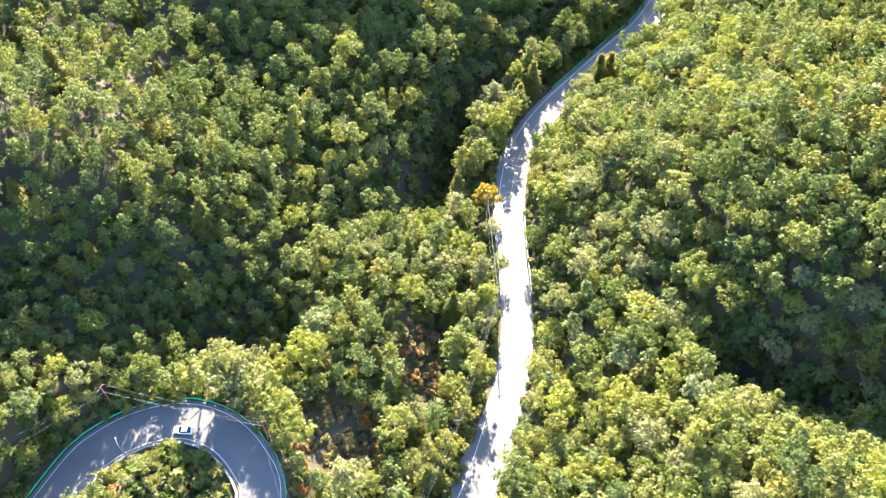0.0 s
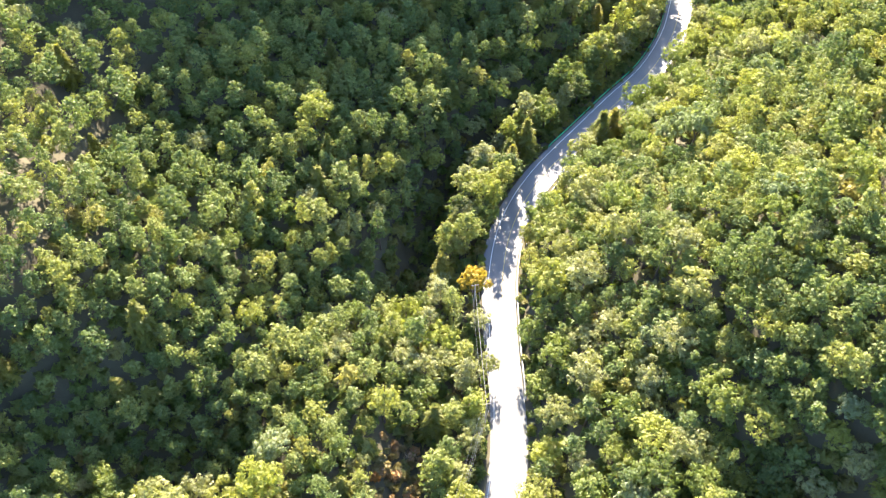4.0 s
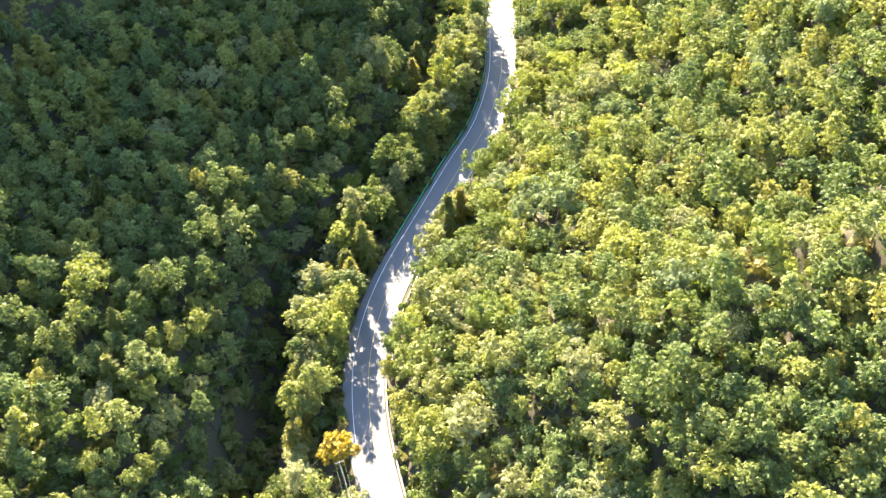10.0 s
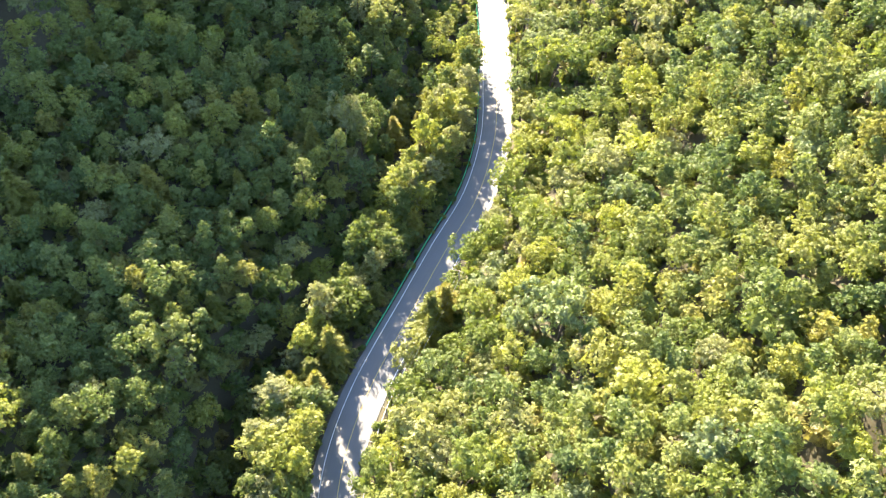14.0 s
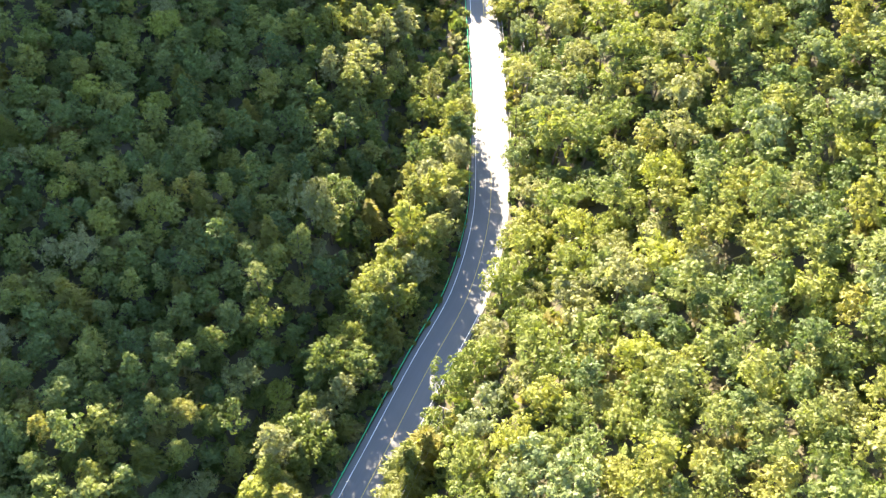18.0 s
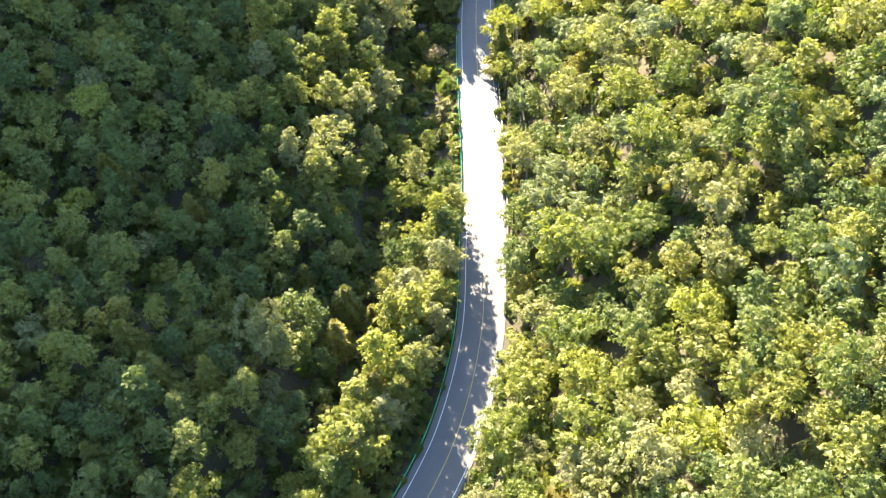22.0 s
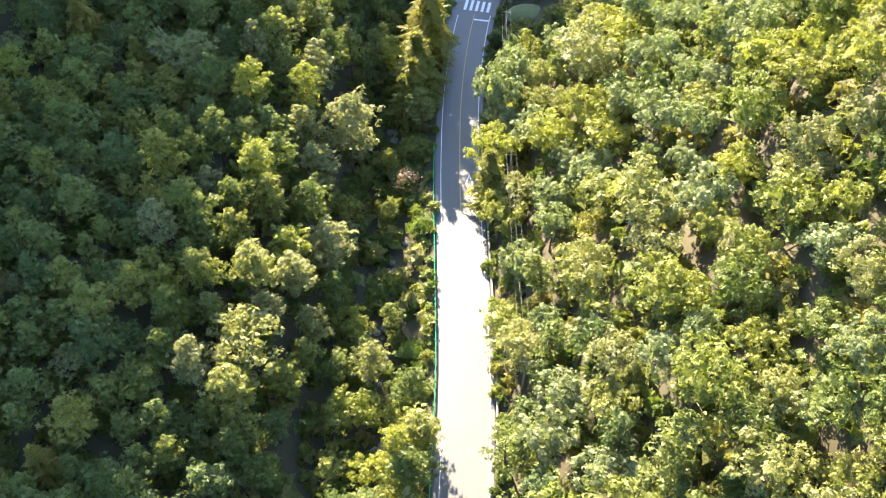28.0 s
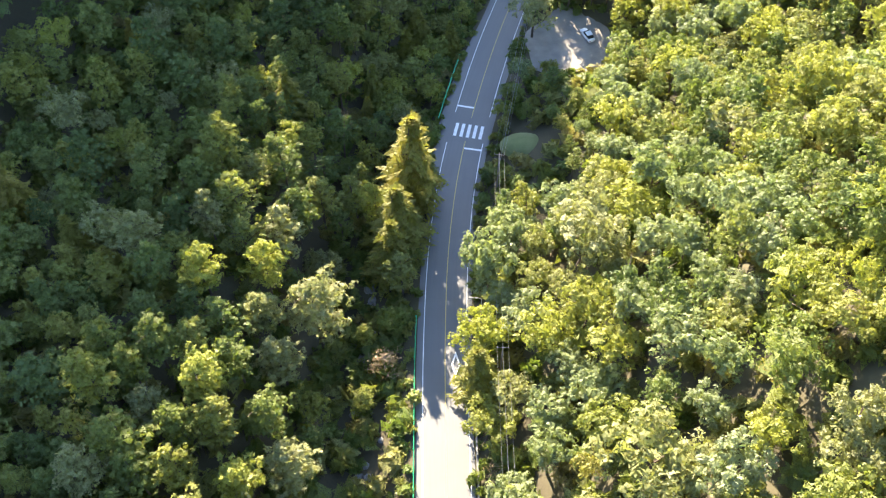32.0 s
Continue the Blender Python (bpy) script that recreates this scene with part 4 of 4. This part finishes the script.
# trees whose tops stand out above their neighbours: kind, x, y, height of the top
TOPS = [("spruce", 35.3, 256.5, 15.0), ("spruce", 24.7, 265.5, 18.0), ("spruce", 27.5, 259.0, 16.0), ("tall", 47.4, 259.7, 14.6), ("oak", 44.0, 262.5, 13.5), ("tall", 52.0, 290.0, 10.5), ("tall", 67.4, 265.0, 7.2),
        ("tall", 68.8, 260.0, 4.8), ("tall", 73.0, 320.8, 11.5), ("tall", 74.7, 336.7, 12.0), ("tall", 84.2, 359.8, 9.8), ("tall", 60.0, 315.0, 14.6), ("oak", 63.6, 303.5, 11.6), ("tall", 80.8, 301.0, 3.0),
        ("oak", 98.2, 264.5, 19.5), ("oak", 103.0, 259.0, 20.5), ("oak", -29.7, 196.5, 28.0), ("tall", -6.7, 189.5, 13.2), ("oak", 12.6, 185.0, 11.6), ("tall", -20.8, 191.0, 24.0), ("tall", 2.9, 218.0, 17.4), ("tall", 0.6, 214.5, 17.8),
        ("tall", 23.3, 235.3, 13.6), ("pine", 38.0, 225.6, 6.0), ("pine", -44.8, 162.0, 29.0), ("pine", -52.0, 143.5, 29.8), ("oak", 41.8, 109.5, 28.8), ("oak", 66.3, 199.2, 22.6), ("oak", 121.1, 304.0, 25.2),
        ("oak", 137.4, 307.0, 34.0), ("silver", 70.3, 187.0, 33.0), ("tall", 79.2, 345.5, 11.0), ("tall", 77.5, 329.0, 9.5), ("tall", 67.5, 309.5, 11.0), ("tall", 70.5, 327.0, 12.5), ("tall", 80.5, 352.5, 10.0),
        ("oak", 33.0, 165.0, 18.6), ("oak", 38.5, 167.5, 19.5), ("oak", 30.5, 147.3, 21.3), ("oak", 38.5, 147.0, 24.7), ("spruce", 50.2, 204.8, 14.6), ("spruce", 53.5, 207.5, 14.0), ("spruce", 48.8, 201.0, 12.0), ("oak", 55.7, 186.4, 20.0),
        ("tall", 1.7, 142.0, 12.4), ("pine", -20.8, 160.3, 16.2), ("oak", 12.8, 177.6, 8.0), ("oak", 16.4, 183.4, 10.6), ("spruce", 24.0, 197.0, 8.6), ("spruce", 29.5, 205.0, 10.4), ("silver", 64.1, 191.7, 23.7), ("silver", 68.5, 194.5, 26.0),
        ("tall", 61.7, 281.0, 5.5), ("oak", -15.7, 200.5, 20.0), ("bare", 95.8, 338.8, -5.7), ("spruce", 109.6, 329.5, 4.5), ("spruce", 104.6, 362.5, 6.5), ("spruce", 100.8, 357.5, 0.5), ("silver", 124.9, 353.8, -1.6), ("silver", 132.1, 357.0, 0.6), ("silver", 128.0, 349.0, 2.5),
        # oaks topping 27 to 30 in this row are added to shade the bend
        ("tall", 86.8, 346.0, 10.8), ("tall", 80.2, 338.5, 8.6), ("tall", 71.8, 314.2, 11.2), ("tall", 65.5, 322.0, 12.6), ("oak", -42.0, 84.5, 29.0), ("oak", -36.5, 80.0, 28.0), ("oak", -47.0, 87.0, 30.0), ("oak", -51.5, 88.5, 30.0), ("oak", -33.0, 75.0, 27.0), ("gold", 12.4, 153.5, 9.4), ("oak", 13.6, 142.4, 9.4), ("oak", 15.2, 129.8, 11.0)]
MODEL_TOP = {"oak": 9.3, "pine": 10.6, "tall": 13.5, "spruce": 10.4, "silver": 9.3, "gold": 6.5, "bare": 5.6}
for k, x, y, top in TOPS:
    s = min(max((top - float(ground_z(x, y)[0])) / MODEL_TOP[k], 0.7), 2.1)
    taken.append((x, y, KINDS[k][4] * s))
    plant(k, x, y, s, group="roadside trees")

rng = np.random.default_rng(7)


def seen_ground(x, y, margin=0.0):
    """The stretch of the valley that the flight passes over."""
    lo = np.interp(y, [40, 126, 213, 255, 297, 321, 358, 395, 440], [-105, -122, -142, -105, -42, -14, 30, 44, 80])
    hi = np.interp(y, [40, 110, 145, 205, 222, 312, 348, 440], [96, 118, 138, 162, 174, 174, 200, 222])
    return (x > lo - margin) & (x < hi + margin) & (y > 48 - margin) & (y < 432 + margin)


cx, cy = rng.uniform(-150, 228, 110000), rng.uniform(40, 440, 110000)
cd, ci = nearest(ROAD, ROAD_N, cx, cy)
hd, hi = nearest(HAIR, HAIR_N, cx, cy)
lot_d = np.hypot(cx - LOT[0], cy - LOT[1])
stand = seen_ground(cx, cy, 6) & ((cd > 5.7) | (cd < -8.2)) & (np.abs(hd) > 8.2) & (lot_d > LOT[2] + 1.5)
stand &= ~((np.hypot(cx - 133, cy - 378) < 6.5)) & ~((cd < -8) & (cd > -19) & (cy > 312) & (cy < 368)) & ~((cd < -8) & (cd > -16) & (cy > 286) & (cy <= 312) & (rng.random(len(cx)) < 0.97)) & ~((cd < -17.5) & (cd > -25) & (cy > 212) & (cy < 300) & (rng.random(len(cx)) < 0.93))


def open_ground(x, y):
    """Two dry glades below the road."""
    return (((x + 25) / 12) ** 2 + ((y - 77) / 11) ** 2 < 1) | (((x + 5) / 8) ** 2 + ((y - 102) / 12) ** 2 < 1)


clearing = open_ground(cx, cy)
# room round the roadside trees that stand alone, the clearing with the mound and the parking lot
for sx, sy, sr in ((12.2, 152.0, 6.5), (12.0, 161.0, 5.5), (13.0, 141.0, 6.0), (15.0, 128.5, 6.0), (132.5, 373.5, 7.5), (149.0, 399.0, 10.0)):
    clearing |= np.hypot(cx - sx, cy - sy) < sr
streak = (np.abs(cx + 59.0) < 1.4) & (cy > 80) & (cy < 112)
ravine = (np.abs((cx - 2) * 0.9 - (cy - 177) * 0.44) < 9) & (cd < -9) & (cy > 150) & (cy < 204)
stand &= ~clearing & ~streak & ~(ravine & (rng.random(len(cx)) < 0.97))
cells, picks = {}, []


def claim(x, y, r, pack):
    """Keeps a place for a crown of radius r if its neighbours leave room."""
    a, b = int(x // 5), int(y // 5)
    for p in range(a - 2, a + 3):
        for q in range(b - 2, b + 3):
            for ox, oy, orr in cells.get((p, q), ()):
                if (x - ox) ** 2 + (y - oy) ** 2 < (pack * (r + orr)) ** 2:
                    return False
    cells.setdefault((a, b), []).append((x, y, r))
    return True


for x, y, r in taken:
    claim(x, y, r, 0)
# a screen of tall trees between creek and road shades the winding stretch
for i in range(at_y(164), at_y(283), 2):
    for lo, hi in ((10.5, 12.5), (14.0, 17.0)) if ROAD[i, 1] < 246 else ((8.6, 10.4), (12.0, 14.5)):
        x, y = ROAD[i] - ROAD_N[i] * rng.uniform(lo, hi) + rng.uniform(-0.5, 0.5, 2)
        kind = "tall" if rng.random() < 0.72 else ("spruce" if rng.random() < 0.5 else "oak")
        if claim(x, y, 2.2, 0.6):
            picks.append((9.0, kind, x, y, (1.0 if y > 235 else 0.85) + 0.5 * rng.random()))
for x, y, d in zip(cx[stand], cy[stand], cd[stand]):
    u, patch = rng.random(), math.sin(x * 0.045 + 2.0) * math.cos(y * 0.038 + 0.7) + 0.5 * math.sin(x * 0.11 - y * 0.09)
    inside = x < -30 and y < 76 and math.hypot(x + 58, (y - 62) * 0.9) < 14
    if inside:
        kind, s = ("oak" if u < 0.45 else ("rust" if u > 0.9 else "shrub")), rng.uniform(0.3, 0.48) if u < 0.45 else rng.uniform(0.8, 1.5)
    elif d > 0:
        far_side = 0.25 * math.tanh((d - 45) / 15) * (1 if y < 260 else -0.5)
        pale = 0.62 if y > 262 and d < 48 else 0.95 + 0.03 * patch
        kind = "oak" if u < 0.5 + 0.28 * patch - far_side else ("silver" if u > pale else "pine")
        near = math.exp(-max(d - 8, 0) / 22)
        s = rng.uniform(0.8, 1.3) + 0.55 * near * rng.random() if kind != "pine" else rng.uniform(0.85, 1.28)
    elif 296 < y < 376 and -46 < d < -20:
        kind, s = ("tall" if u < 0.6 else ("pine" if u < 0.8 else "oak")), rng.uniform(0.95, 1.4)
    elif d > -30:
        kind = "oak" if u < 0.45 else ("tall" if u < 0.5 else ("pine" if u < 0.9 else "spruce"))
        s = rng.uniform(0.75, 1.2) + (0.4 * rng.random() if y < 150 else 0)
    else:
        kind = "pine" if u < 0.78 - 0.25 * patch else ("spruce" if u < 0.82 - 0.25 * patch else "oak")
        s = 0.78 + 0.55 * rng.random() ** 1.3 if kind != "oak" else rng.uniform(0.65, 1.15)
        if math.hypot(x - 3, (y - 214) * 1.2) < 14 and u < 0.75:
            kind, s = "pine", rng.uniform(0.95, 1.4)
    grow = 0.55 if d > 0 and 358 < y < 402 and d < 26 else 1.0
    if x < -12 and 80 < y < 116 and not inside:
        grow = 0.85
    r = KINDS[kind][4] * s
    if (d > 0 and d < r + 2.0) or not claim(x, y, r, 0.69 if d > 0 else 0.80):
        continue
    picks.append((abs(d), kind, x, y, s * grow))
picks.sort()

# the nearest to the road stand as single trees, the rest as woodland
LIMIT = {"shrub": 60, "rust": 20, "oak": 300, "pine": 300, "tall": 300, "spruce": 120, "silver": 60}
count, rest = {}, []
for d, kind, x, y, s in picks:
    count[kind] = count.get(kind, 0) + 1
    if count[kind] <= LIMIT[kind]:
        plant(kind, x, y, s, group="trees along the road")
    else:
        rest.append((kind, x, y, s))


def woodland(name, label, kinds, material, items, cut=1.0, swell=0.3):
    """One joined mesh for the trees past counting."""
    vs, fs, ts, n = [], [], [], 0
    zz = ground_z([i[1] for i in items], [i[2] for i in items])
    for (kind, x, y, s), z in zip(items, zz):
        makers = KINDS[kind][1]
        v, f = makers[rng.integers(len(makers))][1]
        if cut < 1:
            keep = max(int(len(f) * cut), 4)
            sel = rng.permutation(len(f))[:keep]
            q = v[f[sel]]
            mid = q.mean(1, keepdims=True)
            v, f = (mid + (q - mid) / cut ** swell).reshape(-1, 3), np.arange(keep * 3).reshape(-1, 3)
        a = rng.uniform(0, 6.283)
        r = np.array([(math.cos(a), -math.sin(a), 0), (math.sin(a), math.cos(a), 0), (rng.normal() * 0.06, rng.normal() * 0.06, rng.uniform(0.82, 1.22))]) * s
        vs.append(v @ r.T + [x, y, z - 0.15])
        fs.append(f + n)
        ts.append(np.full(len(v), rng.random()))
        n += len(v)
    ob = new(name, mesh_np(name, np.concatenate(vs), np.concatenate(fs), material, np.concatenate(ts)))
    return tagged(ob, label, "forest", kind="stuff")


for kind, name, label in (("oak", "oak_woodland", "dense oak canopy covering the valley slopes"), ("pine", "pine_woodland", "dense pine canopy covering the valley slopes"),
                          ("spruce", "conifer_woodland", "conifers among the pines on the slope"), ("silver", "silver_leaf_woodland", "pale-leaved trees among the oaks")):
    items = [i for i in rest if i[0] == kind]
    if items:
        woodland(name, label, kind, KINDS[kind][2], items)

# low growth: single bushes on the banks, and the understorey
bank = []
for i in range(at_y(56), at_y(432), 2):
    for side, lo, hi in ((1, 4.75, 5.5), (1, 6.0, 7.8), (-1, 5.7, 6.8), (-1, 6.8, 8.8)):
        if rng.random() < 0.82:
            d = side * rng.uniform(lo, hi)
            x, y = ROAD[i] + ROAD_N[i] * d + rng.uniform(-0.6, 0.6, 2)
            if np.hypot(x - LOT[0], y - LOT[1]) > LOT[2] and not (side > 0 and 386 < y < 404):
                bank.append((abs(y - 200), x, y))
spare = sorted(bank)[298:]
for k, (_, x, y) in enumerate(sorted(bank)[:298]):
    if rng.random() < 0.035 and y < 170:
        plant("rust", x, y, rng.uniform(0.5, 0.85), group="bushes on the banks", sink=0.05)
    else:
        plant("shrub", x, y, rng.uniform(0.55, 1.15), group="bushes on the banks", sink=0.05)
scrub = []
for k in range(900):
    x, y = rng.uniform(-38, 4), rng.uniform(62, 115)
    if open_ground(x, y) and nearest(ROAD, ROAD_N, np.array([x]), np.array([y]))[0][0] < -8 and nearest(HAIR, HAIR_N, np.array([x]), np.array([y]))[0][0] ** 2 > 42:
        if k % 22 == 0:
            plant("rust", x, y, rng.uniform(0.6, 1.2), group="bushes in the glades", sink=0.05)
        else:
            scrub.append(("shrub", x, y, rng.uniform(0.5, 1.25)))
woodland("dry_scrub", "dry brownish scrub and grass covering an open glade", "shrub", SCRUB, scrub, 0.6)
edge = []
for i in range(0, len(HAIR), 2):
    for d in (-7.6, 7.6):
        x, y = HAIR[i] + HAIR_N[i] * (d + rng.uniform(-0.7, 1.2) * np.sign(d))
        if y > 44:
            edge.append(("shrub", x, y, rng.uniform(0.8, 1.5)))
ux, uy = np.meshgrid(np.arange(-120, 200, 3.3), np.arange(40, 440, 3.3))
ux, uy = (ux + rng.uniform(-1.6, 1.6, ux.shape)).ravel(), (uy + rng.uniform(-1.6, 1.6, uy.shape)).ravel()
ud, _ = nearest(ROAD, ROAD_N, ux, uy)
uh, _ = nearest(HAIR, HAIR_N, ux, uy)
low = seen_ground(ux, uy) & ~open_ground(ux, uy) & (np.abs(ud) > 7) & ((np.abs(ud) < 100) | (uy < 125) & (ud < 0)) & (np.abs(uh) > 6.5) & (np.hypot(ux - LOT[0], uy - LOT[1]) > LOT[2] + 1) & (np.hypot(ux - 133, uy - 378) > 6)
woodland("undergrowth", "shrubs and saplings covering the forest floor", "shrub", SHRUB, [("shrub", x, y, rng.uniform(1.1, 2.2)) for x, y in zip(ux[low], uy[low])] + edge + [("shrub", x, y, rng.uniform(0.7, 1.2)) for _, x, y in spare], 0.2)

# far slopes, behind and above what is passed
fx, fy = np.meshgrid(np.arange(-300, 360, 7.5), np.arange(-120, 660, 7.5))
fx, fy = (fx + rng.uniform(-3, 3, fx.shape)).ravel(), (fy + rng.uniform(-3, 3, fy.shape)).ravel()
fd, fi = nearest(ROAD, ROAD_N, fx, fy)
fh, _ = nearest(HAIR, HAIR_N, fx, fy)
far = ~seen_ground(fx, fy, 5) & (np.abs(fd) > 11) & (np.abs(fh) > 11)
woodland("far_woodland", "wooded mountainside beyond the road", "oak", PINE, [("oak", x, y, rng.uniform(1.05, 1.5)) for x, y in zip(fx[far], fy[far])], 0.05, 0.5)
